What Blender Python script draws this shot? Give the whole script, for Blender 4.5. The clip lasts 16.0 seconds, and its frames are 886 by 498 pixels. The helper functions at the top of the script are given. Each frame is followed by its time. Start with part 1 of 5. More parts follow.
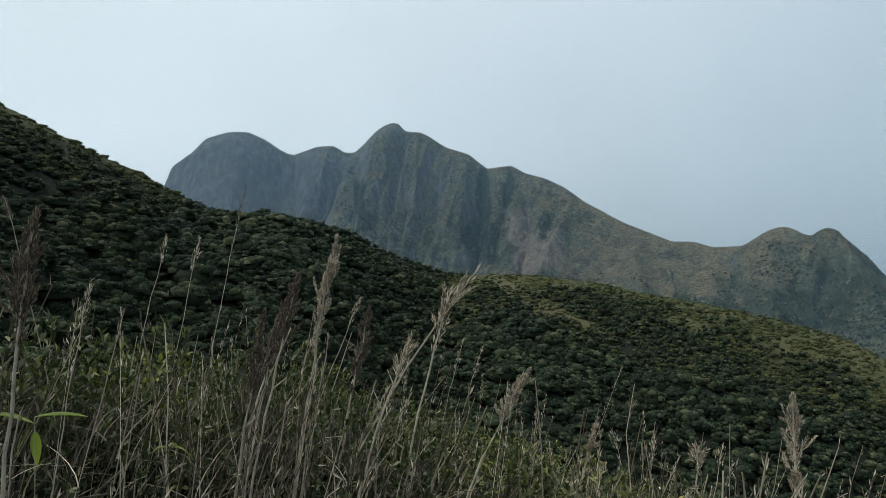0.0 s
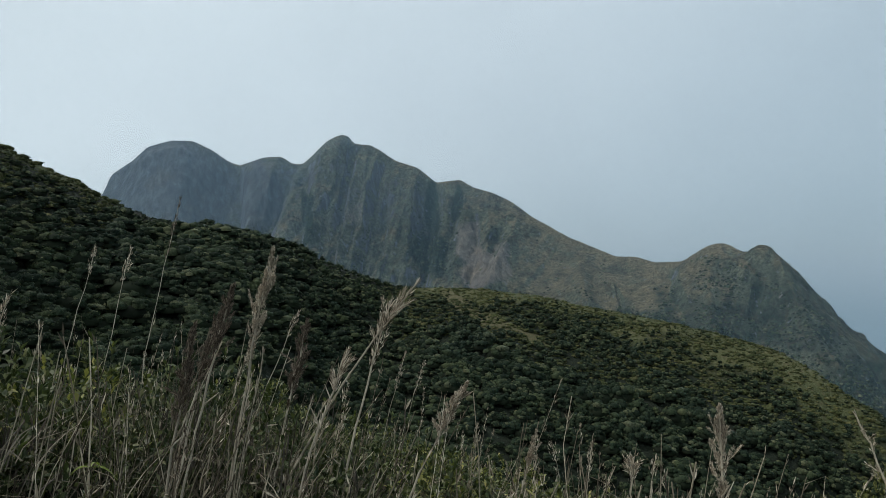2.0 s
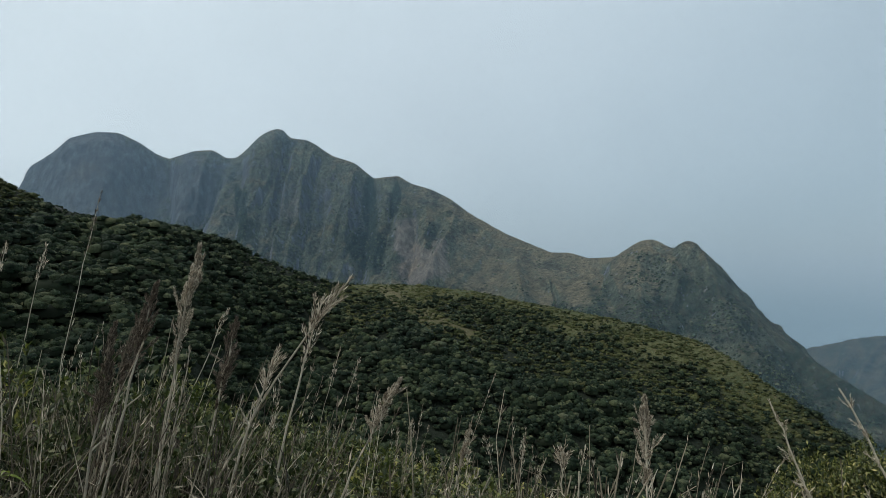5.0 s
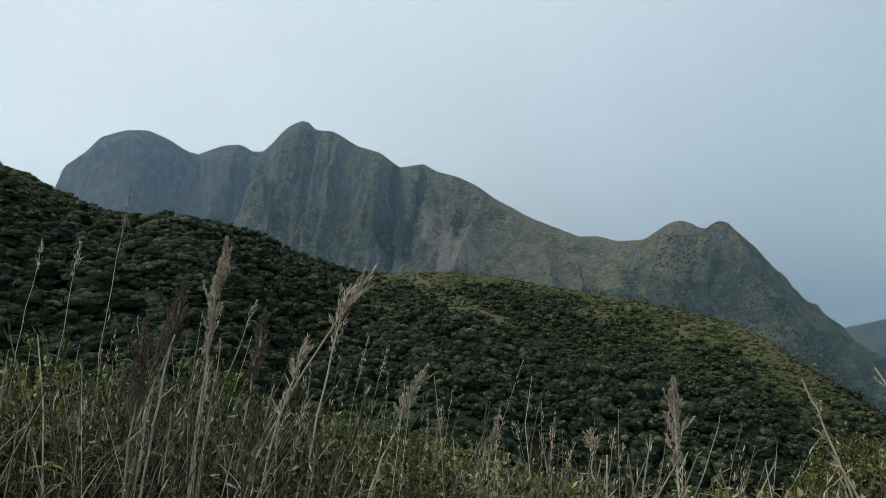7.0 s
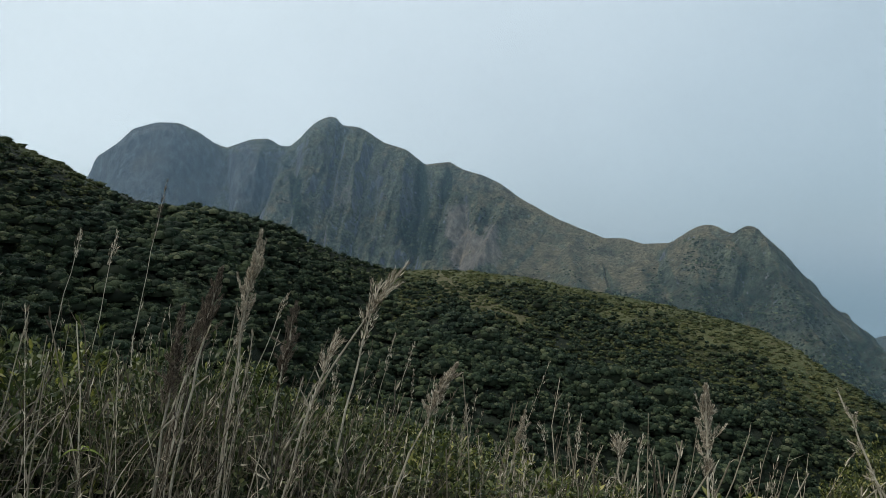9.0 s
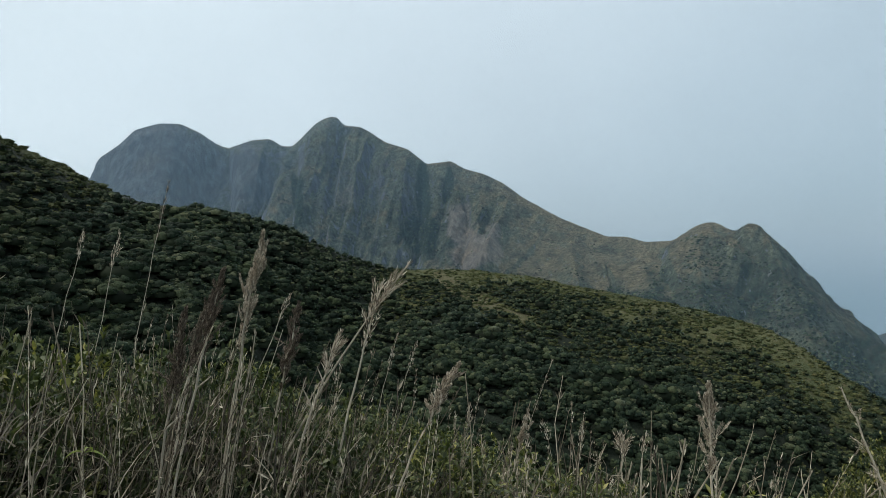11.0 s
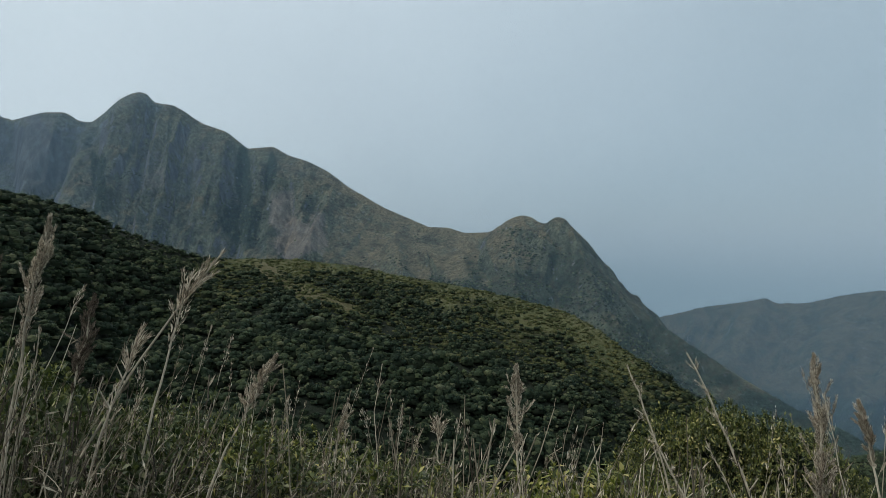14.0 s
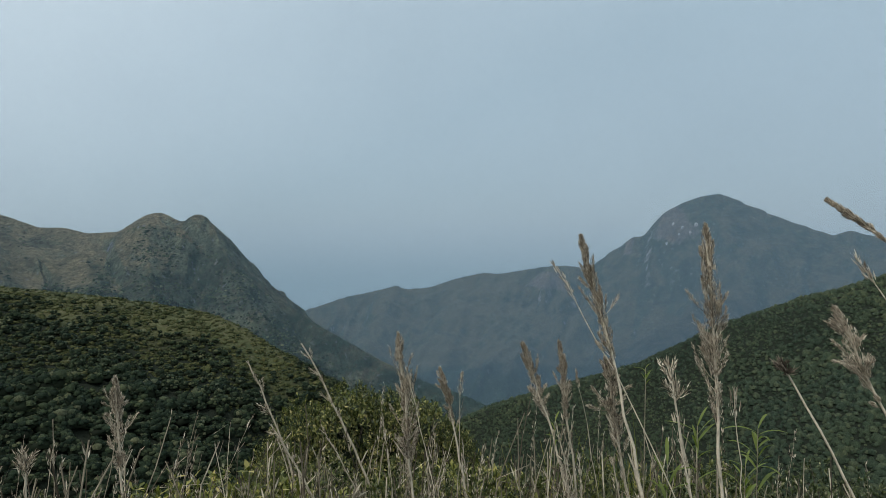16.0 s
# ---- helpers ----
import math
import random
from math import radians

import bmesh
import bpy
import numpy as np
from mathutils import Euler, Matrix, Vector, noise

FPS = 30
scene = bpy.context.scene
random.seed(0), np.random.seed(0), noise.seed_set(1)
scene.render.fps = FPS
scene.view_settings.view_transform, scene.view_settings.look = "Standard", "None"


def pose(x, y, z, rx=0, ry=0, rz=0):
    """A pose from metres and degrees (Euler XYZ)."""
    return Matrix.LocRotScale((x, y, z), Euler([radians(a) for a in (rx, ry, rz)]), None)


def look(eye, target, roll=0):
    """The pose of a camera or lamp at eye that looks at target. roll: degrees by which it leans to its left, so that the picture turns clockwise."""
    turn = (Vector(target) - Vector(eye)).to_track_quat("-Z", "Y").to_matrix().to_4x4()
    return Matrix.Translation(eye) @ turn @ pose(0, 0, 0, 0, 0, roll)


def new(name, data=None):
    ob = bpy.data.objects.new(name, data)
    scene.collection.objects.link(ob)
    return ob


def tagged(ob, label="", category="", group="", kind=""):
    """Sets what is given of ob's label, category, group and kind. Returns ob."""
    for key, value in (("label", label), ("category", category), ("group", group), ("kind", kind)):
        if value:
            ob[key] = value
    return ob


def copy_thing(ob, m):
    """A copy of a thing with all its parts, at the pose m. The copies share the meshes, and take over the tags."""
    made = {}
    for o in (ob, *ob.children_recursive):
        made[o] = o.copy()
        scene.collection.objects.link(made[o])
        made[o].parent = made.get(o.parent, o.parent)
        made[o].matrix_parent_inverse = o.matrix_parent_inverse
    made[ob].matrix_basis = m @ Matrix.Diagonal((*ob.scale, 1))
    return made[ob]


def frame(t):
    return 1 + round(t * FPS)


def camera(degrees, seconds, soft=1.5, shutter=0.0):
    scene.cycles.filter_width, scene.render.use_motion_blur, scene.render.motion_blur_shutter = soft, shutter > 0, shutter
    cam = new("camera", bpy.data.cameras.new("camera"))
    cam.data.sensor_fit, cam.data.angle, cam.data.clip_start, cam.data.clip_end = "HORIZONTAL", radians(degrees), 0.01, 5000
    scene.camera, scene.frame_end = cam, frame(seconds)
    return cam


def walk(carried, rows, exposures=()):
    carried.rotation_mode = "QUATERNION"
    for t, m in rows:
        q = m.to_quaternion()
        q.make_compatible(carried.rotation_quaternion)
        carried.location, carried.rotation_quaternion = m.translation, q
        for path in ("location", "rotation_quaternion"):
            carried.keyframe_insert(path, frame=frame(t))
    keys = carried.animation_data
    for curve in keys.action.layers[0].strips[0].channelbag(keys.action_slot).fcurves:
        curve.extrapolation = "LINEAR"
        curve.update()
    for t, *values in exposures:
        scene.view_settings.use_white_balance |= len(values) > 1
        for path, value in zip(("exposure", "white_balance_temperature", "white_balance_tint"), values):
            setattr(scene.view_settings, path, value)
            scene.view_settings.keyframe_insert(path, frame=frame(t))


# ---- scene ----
cam = camera(67.95, 16.0, soft=0.75)
PATH = [
    (0, pose(0.000, -0.000, 1.65, 89.70, -0.20, -0.00)),
    (0.5, pose(0.006, -0.000, 1.65, 89.91, -0.37, -0.42)),
    (1, pose(0.013, -0.000, 1.65, 90.25, -0.44, -1.97)),
    (1.5, pose(0.025, -0.000, 1.65, 90.39, -0.59, -3.11)),
    (2, pose(0.036, -0.000, 1.65, 90.89, -0.65, -4.48)),
    (2.5, pose(0.052, -0.000, 1.65, 90.77, -0.51, -7.53)),
    (3, pose(0.056, -0.000, 1.65, 90.06, -0.27, -8.32)),
    (3.2, pose(0.056, -0.000, 1.65, 90.44, 0.16, -9.20)),
    (5.3, pose(0.054, -0.000, 1.65, 90.62, -0.55, -9.88)),
    (5.5, pose(0.054, -0.000, 1.65, 89.65, -0.46, -9.39)),
    (6, pose(0.066, -0.005, 1.65, 88.51, -0.17, -10.05)),
    (6.5, pose(0.071, -0.009, 1.65, 89.38, 0.02, -11.13)),
    (7, pose(0.069, -0.008, 1.65, 89.53, 0.98, -7.47)),
    (7.5, pose(0.052, -0.000, 1.65, 90.45, -0.00, -7.72)),
    (8, pose(0.035, -0.000, 1.65, 89.32, -0.01, -7.64)),
    (8.5, pose(0.031, -0.000, 1.65, 89.84, -0.51, -7.80)),
    (9, pose(0.037, -0.000, 1.65, 89.35, -0.46, -5.41)),
    (9.2, pose(0.037, -0.000, 1.65, 89.35, -0.37, -6.40)),
    (11.3, pose(0.038, -0.000, 1.65, 89.27, -0.09, -5.17)),
    (11.5, pose(0.040, -0.000, 1.65, 88.77, -0.04, -5.57)),
    (12, pose(0.053, -0.000, 1.65, 88.78, -0.37, -7.26)),
    (12.5, pose(0.062, -0.001, 1.65, 89.01, -0.27, -8.61)),
    (13, pose(0.035, -0.000, 1.65, 89.43, -0.57, -7.27)),
    (13.5, pose(0.045, -0.000, 1.65, 89.81, -1.06, -11.62)),
    (14, pose(0.055, -0.000, 1.65, 88.52, -0.90, -20.41)),
    (14.5, pose(0.068, -0.006, 1.65, 87.52, -0.46, -25.21)),
    (15, pose(0.091, -0.026, 1.65, 86.73, -0.78, -36.56)),
    (15.5, pose(0.118, -0.048, 1.65, 85.94, 0.31, -43.22)),
    (16, pose(0.160, -0.083, 1.65, 88.36, 0.40, -50.75)),
]
walk(cam, PATH, [(0, 0.0), (1.5, -0.06), (2.5, -0.16), (3, -0.02), (3.2, -0.02), (5.3, -0.15), (5.5, -0.18), (5.7, -0.1), (6, 0.06), (6.5, 0.03), (7, 0.0), (9, 0.0), (11.5, 0.06), (13, 0.07), (13.5, -0.04), (14, -0.16), (14.5, -0.12), (15, 0.03), (15.4, 0.15), (15.6, 0.17), (15.8, 0.27), (16, -0.06)])

EYE = Vector((0.0, 0.0, 1.65))

# ---- world and sun: hazy bright overcast, the sun behind thin cloud ----
SUN_AZ, SUN_EL = -76.0, 60.0        # degrees from +y towards +x, and above the horizon


def bearing(az, el):
    a, e = radians(az), radians(el)
    return Vector((math.sin(a) * math.cos(e), math.cos(a) * math.cos(e), math.sin(e)))


def make_world():
    w = bpy.data.worlds.new("hazy_sky")
    scene.world = w
    w.use_nodes = True
    nt = w.node_tree
    nt.nodes.clear()
    N, L = nt.nodes.new, nt.links.new
    out = N("ShaderNodeOutputWorld")
    sky = N("ShaderNodeTexSky")
    sky.sky_type = "NISHITA"
    sky.sun_disc = False
    sky.sun_elevation, sky.sun_rotation = radians(SUN_EL), radians(SUN_AZ)
    sky.altitude, sky.air_density, sky.dust_density = 1600, 1.2, 3.0
    bg_sky = N("ShaderNodeBackground")
    bg_sky.inputs["Strength"].default_value = 0.08
    L(sky.outputs[0], bg_sky.inputs["Color"])
    # thin cloud: brightest round the veiled sun, greyer away from it and into the haze at the horizon
    tc = N("ShaderNodeTexCoord")
    dot = N("ShaderNodeVectorMath")
    dot.operation = "DOT_PRODUCT"
    dot.inputs[1].default_value = bearing(SUN_AZ, SUN_EL)
    L(tc.outputs["Generated"], dot.inputs[0])
    m = N("ShaderNodeMapRange")
    m.inputs["From Min"].default_value, m.inputs["From Max"].default_value = -0.716, 0.839
    L(dot.outputs["Value"], m.inputs["Value"])
    ramp = N("ShaderNodeValToRGB")
    stops = [(0.0, (0.38, 0.45, 0.50)), (0.36, (0.45, 0.56, 0.625)), (0.50, (0.59, 0.70, 0.765)),
             (0.66, (0.80, 0.91, 0.97)), (0.84, (0.90, 1.0, 1.03)), (1.0, (1.0, 1.05, 1.08))]
    el = ramp.color_ramp.elements
    el[0].position, el[0].color = stops[0][0], (*stops[0][1], 1)
    el[1].position, el[1].color = stops[-1][0], (*stops[-1][1], 1)
    for p, c in stops[1:-1]:
        el.new(p).color = (*c, 1)
    L(m.outputs[0], ramp.inputs[0])
    cloud = N("ShaderNodeTexNoise")
    cloud.inputs["Scale"].default_value, cloud.inputs["Detail"].default_value = 2.2, 3.0
    L(tc.outputs["Generated"], cloud.inputs["Vector"])
    cm = N("ShaderNodeMapRange")
    cm.inputs["From Min"].default_value, cm.inputs["From Max"].default_value = 0.3, 0.7
    cm.inputs["To Min"].default_value, cm.inputs["To Max"].default_value = 0.95, 1.05
    L(cloud.outputs[0], cm.inputs["Value"])
    mul = N("ShaderNodeVectorMath")
    mul.operation = "SCALE"
    L(ramp.outputs[0], mul.inputs[0])
    L(cm.outputs[0], mul.inputs["Scale"])
    sep = N("ShaderNodeSeparateXYZ")
    L(tc.outputs["Generated"], sep.inputs[0])
    hz = N("ShaderNodeMapRange")
    hz.interpolation_type = "SMOOTHSTEP"
    hz.inputs["From Min"].default_value, hz.inputs["From Max"].default_value = -0.10, 0.16
    hz.inputs["To Min"].default_value, hz.inputs["To Max"].default_value = 0.55, 0.0
    L(sep.outputs[2], hz.inputs["Value"])
    mix = N("ShaderNodeMix")
    mix.data_type = "RGBA"
    L(hz.outputs[0], mix.inputs["Factor"])
    L(mul.outputs[0], mix.inputs["A"])
    mix.inputs["B"].default_value = (0.23, 0.33, 0.42, 1)
    # hazy lowland under the horizon
    lw = N("ShaderNodeMapRange")
    lw.interpolation_type = "SMOOTHSTEP"
    lw.inputs["From Min"].default_value, lw.inputs["From Max"].default_value = -0.09, 0.005
    lw.inputs["To Min"].default_value, lw.inputs["To Max"].default_value = 0.5, 0.0
    L(sep.outputs[2], lw.inputs["Value"])
    low = N("ShaderNodeMix")
    low.data_type = "RGBA"
    L(lw.outputs[0], low.inputs["Factor"])
    L(mix.outputs["Result"], low.inputs["A"])
    low.inputs["B"].default_value = (0.16, 0.27, 0.34, 1)
    bg_cloud = N("ShaderNodeBackground")
    L(low.outputs["Result"], bg_cloud.inputs["Color"])
    bg_cloud.inputs["Strength"].default_value = 1.07
    ms = N("ShaderNodeMixShader")
    ms.inputs[0].default_value = 0.88
    L(bg_sky.outputs[0], ms.inputs[1])
    L(bg_cloud.outputs[0], ms.inputs[2])
    L(ms.outputs[0], out.inputs[0])


make_world()
sun = new("sun", bpy.data.lights.new("sun", "SUN"))
sun.data.energy, sun.data.angle, sun.data.color = 2.25, radians(7), (1.0, 0.965, 0.91)
sun.matrix_world = look(bearing(SUN_AZ, SUN_EL) * 50, (0, 0, 0))

# ---- materials ----


def material(name, rough=0.8):
    mat = bpy.data.materials.new(name)
    mat.use_nodes = True
    nt = mat.node_tree
    b = nt.nodes["Principled BSDF"]
    b.inputs["Roughness"].default_value = rough
    b.inputs["Specular IOR Level"].default_value = 0.25
    return mat, nt, b


def ramp_node(nt, source, stops):
    r = nt.nodes.new("ShaderNodeValToRGB")
    e = r.color_ramp.elements
    e[0].position, e[0].color = stops[0][0], (*stops[0][1], 1)
    e[1].position, e[1].color = stops[-1][0], (*stops[-1][1], 1)
    for p, c in stops[1:-1]:
        e.new(p).color = (*c, 1)
    nt.links.new(source, r.inputs[0])
    return r.outputs[0]


def noise_node(nt, scale, detail=4.0, rough=0.55, stretch=None, distort=0.0):
    tc = nt.nodes.new("ShaderNodeTexCoord")
    v = tc.outputs["Object"]
    if stretch:
        mp = nt.nodes.new("ShaderNodeMapping")
        mp.inputs["Scale"].default_value = stretch
        nt.links.new(v, mp.inputs[0])
        v = mp.outputs[0]
    n = nt.nodes.new("ShaderNodeTexNoise")
    n.inputs["Scale"].default_value, n.inputs["Detail"].default_value = scale, detail
    n.inputs["Roughness"].default_value, n.inputs["Distortion"].default_value = rough, distort
    nt.links.new(v, n.inputs["Vector"])
    return n.outputs[0]


def mix_col(nt, f, a, b, blend="MIX"):
    m = nt.nodes.new("ShaderNodeMix")
    m.data_type, m.blend_type = "RGBA", blend
    for key, val in (("Factor", f), ("A", a), ("B", b)):
        if isinstance(val, (int, float)):
            m.inputs[key].default_value = val
        elif isinstance(val, tuple):
            m.inputs[key].default_value = (*val, 1)
        else:
            nt.links.new(val, m.inputs[key])
    return m.outputs["Result"]


def map_range(nt, v, a, b, c=0.0, d=1.0, smooth=True):
    m = nt.nodes.new("ShaderNodeMapRange")
    if smooth:
        m.interpolation_type = "SMOOTHSTEP"
    for key, val in (("From Min", a), ("From Max", b), ("To Min", c), ("To Max", d)):
        m.inputs[key].default_value = val
    nt.links.new(v, m.inputs["Value"])
    return m.outputs[0]


def math_node(nt, op, a, b):
    m = nt.nodes.new("ShaderNodeMath")
    m.operation = op
    for i, val in enumerate((a, b)):
        if isinstance(val, (int, float)):
            m.inputs[i].default_value = val
        else:
            nt.links.new(val, m.inputs[i])
    return m.outputs[0]


def add_bump(nt, b, height, strength, distance):
    bp = nt.nodes.new("ShaderNodeBump")
    bp.inputs["Strength"].default_value, bp.inputs["Distance"].default_value = strength, distance
    nt.links.new(height, bp.inputs["Height"])
    nt.links.new(bp.outputs[0], b.inputs["Normal"])


def leaf_material(name, stops, clump_scale, clump, rough=0.75, through_light=0.22, spec=0.12, leaf_bump=0.0):
    """Foliage: every leaf a little different, with patches of other tone over metres."""
    mat, nt, b = material(name, rough)
    geo = nt.nodes.new("ShaderNodeNewGeometry")
    b.inputs["Specular IOR Level"].default_value = spec
    col = ramp_node(nt, geo.outputs["Random Per Island"], stops)
    patch = ramp_node(nt, noise_node(nt, clump_scale, 3.0), [(0.3, clump[0]), (0.7, clump[1])])
    col = mix_col(nt, 0.85, col, patch, "MULTIPLY")
    nt.links.new(col, b.inputs["Base Color"])
    if leaf_bump:
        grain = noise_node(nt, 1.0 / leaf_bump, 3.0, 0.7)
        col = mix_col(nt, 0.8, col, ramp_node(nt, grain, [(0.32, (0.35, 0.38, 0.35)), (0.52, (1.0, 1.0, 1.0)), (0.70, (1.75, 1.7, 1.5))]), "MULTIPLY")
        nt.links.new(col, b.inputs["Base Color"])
        add_bump(nt, b, grain, 1.0, leaf_bump * 0.8)
    tr = nt.nodes.new("ShaderNodeBsdfTranslucent")
    nt.links.new(mix_col(nt, 1.0, col, (1.1, 1.25, 0.6), "MULTIPLY"), tr.inputs["Color"])
    ms = nt.nodes.new("ShaderNodeMixShader")
    ms.inputs[0].default_value = through_light
    out = nt.nodes["Material Output"]
    nt.links.new(b.outputs[0], ms.inputs[1])
    nt.links.new(tr.outputs[0], ms.inputs[2])
    nt.links.new(ms.outputs[0], out.inputs[0])
    return mat


def mountain_material(name, forest, scrub, dry, rock_a, rock_b, rock_from, rock_to, tree_scale, grain=0.6, bare=(1.45, 1.25, 1.1)):
    """Bare streaked rock where it is steep, dry turf where it is gentle, dark scrub and gully forest between."""
    mat, nt, b = material(name, 0.95)
    b.inputs["Specular IOR Level"].default_value = 0.08
    big = noise_node(nt, 0.007, 6.0, 0.62, distort=0.8)
    mid = noise_node(nt, 0.032, 6.0, 0.65)
    fine = noise_node(nt, tree_scale, 4.0, 0.7)
    geo = nt.nodes.new("ShaderNodeNewGeometry")
    sep = nt.nodes.new("ShaderNodeSeparateXYZ")
    nt.links.new(geo.outputs["Normal"], sep.inputs[0])
    flat = math_node(nt, "ADD", sep.outputs[2], math_node(nt, "MULTIPLY", math_node(nt, "SUBTRACT", mid, 0.5), 0.8))
    flat = math_node(nt, "ADD", flat, math_node(nt, "MULTIPLY", math_node(nt, "SUBTRACT", big, 0.5), 0.5))
    veg = mix_col(nt, map_range(nt, flat, 0.58, 0.86), scrub, dry)
    cover = {}
    for key in ("cliff", "woods", "slab"):
        at = nt.nodes.new("ShaderNodeAttribute")
        at.attribute_name = key
        ragged = math_node(nt, "ADD", at.outputs["Fac"], math_node(nt, "MULTIPLY", math_node(nt, "SUBTRACT", mid, 0.5), 1.3))
        ragged = math_node(nt, "ADD", ragged, math_node(nt, "MULTIPLY", math_node(nt, "SUBTRACT", fine, 0.5), 0.9))
        cover[key] = map_range(nt, ragged, 0.25, 0.75)
    veg = mix_col(nt, math_node(nt, "MAXIMUM", math_node(nt, "MULTIPLY", map_range(nt, big, 0.52, 0.62), 0.6), cover["woods"]), veg, forest)
    patch = noise_node(nt, 0.018, 5.0, 0.65, distort=1.2)
    veg = mix_col(nt, min(0.85, grain * 1.1), veg, ramp_node(nt, patch, [(0.35, (0.50, 0.55, 0.55)), (0.5, (0.95, 0.97, 0.95)), (0.66, (1.45, 1.38, 1.25))]), "MULTIPLY")
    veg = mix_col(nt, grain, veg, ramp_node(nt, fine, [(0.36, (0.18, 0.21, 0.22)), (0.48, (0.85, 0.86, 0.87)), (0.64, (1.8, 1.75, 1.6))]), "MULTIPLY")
    streak = noise_node(nt, 0.06, 8.0, 0.72, stretch=(1.0, 1.0, 0.14), distort=0.2)
    rock = ramp_node(nt, streak, [(0.30, rock_a), (0.5, rock_b), (0.62, tuple(c * 1.5 for c in rock_b)), (0.8, tuple(c * 2.0 for c in rock_b))])
    rust = noise_node(nt, 0.012, 4.0, 0.6, stretch=(1.0, 1.0, 0.4))
    rock = mix_col(nt, map_range(nt, rust, 0.52, 0.68), rock, (1.12, 1.0, 0.88), "MULTIPLY")
    steep = math_node(nt, "ADD", flat, math_node(nt, "MULTIPLY", math_node(nt, "SUBTRACT", streak, 0.5), -0.5))
    f = math_node(nt, "MAXIMUM", map_range(nt, steep, rock_to, rock_from, 1.0, 0.0), math_node(nt, "MAXIMUM", math_node(nt, "MULTIPLY", cover["cliff"], 0.80), math_node(nt, "MULTIPLY", cover["slab"], 0.85)))
    at = nt.nodes.new("ShaderNodeAttribute")
    at.attribute_name = "woods"
    f = math_node(nt, "MULTIPLY", f, map_range(nt, at.outputs["Fac"], 0.02, 0.30, 1.0, 0.0))
    rock = mix_col(nt, cover["cliff"], rock, mix_col(nt, 1.0, rock, bare, "MULTIPLY"))
    # pale outcrops breaking through the turf
    fleck = noise_node(nt, 0.075, 4.0, 0.6, stretch=(1.0, 1.0, 0.55))
    bare_spot = math_node(nt, "MULTIPLY", map_range(nt, fleck, 0.61, 0.68), map_range(nt, flat, 0.45, 0.85, 0.75, 0.25))
    veg = mix_col(nt, bare_spot, veg, mix_col(nt, 1.0, rock, (1.7, 1.6, 1.5), "MULTIPLY"))
    nt.links.new(mix_col(nt, f, veg, rock), b.inputs["Base Color"])
    add_bump(nt, b, math_node(nt, "ADD", fine, math_node(nt, "MULTIPLY", streak, 2.0)), 1.0, 11.0 * grain)
    return mat


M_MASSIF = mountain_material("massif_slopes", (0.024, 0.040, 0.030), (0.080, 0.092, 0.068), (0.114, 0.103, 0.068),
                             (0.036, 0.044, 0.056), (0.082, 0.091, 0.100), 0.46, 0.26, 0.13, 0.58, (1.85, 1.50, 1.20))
M_RANGE = mountain_material("far_slopes", (0.010, 0.020, 0.013), (0.018, 0.029, 0.018), (0.044, 0.043, 0.026),
                            (0.034, 0.036, 0.038), (0.085, 0.081, 0.077), 0.56, 0.36, 0.09, 0.36, (0.80, 0.74, 0.70))


def turf_material():
    """Litter under the trees, darkened to stand for their shade too, olive turf with worn straw-coloured patches on the
    open crest.
    """
    mat, nt, b = material("hill_turf", 0.95)
    n1, n2, n3 = noise_node(nt, 0.035, 5.0), noise_node(nt, 0.4, 5.0, 0.65), noise_node(nt, 4.0, 4.0, 0.7)
    col = mix_col(nt, map_range(nt, n1, 0.40, 0.62), (0.050, 0.062, 0.026), (0.074, 0.080, 0.035))
    col = mix_col(nt, map_range(nt, n2, 0.52, 0.72), col, (0.094, 0.084, 0.046))
    worn = nt.nodes.new("ShaderNodeAttribute")
    worn.attribute_name = "worn"
    col = mix_col(nt, map_range(nt, math_node(nt, "ADD", worn.outputs["Fac"], math_node(nt, "MULTIPLY", math_node(nt, "SUBTRACT", n2, 0.5), 0.9)), 0.35, 1.2, 0.0, 0.55), col, (0.105, 0.088, 0.054))
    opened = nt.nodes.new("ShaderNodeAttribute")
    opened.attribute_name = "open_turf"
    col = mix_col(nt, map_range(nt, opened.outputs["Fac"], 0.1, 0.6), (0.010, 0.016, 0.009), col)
    col = mix_col(nt, 0.7, col, ramp_node(nt, n3, [(0.3, (0.45, 0.45, 0.45)), (0.7, (1.35, 1.35, 1.25))]), "MULTIPLY")
    nt.links.new(col, b.inputs["Base Color"])
    add_bump(nt, b, math_node(nt, "ADD", n2, math_node(nt, "MULTIPLY", n3, 0.4)), 1.0, 0.8)
    return mat


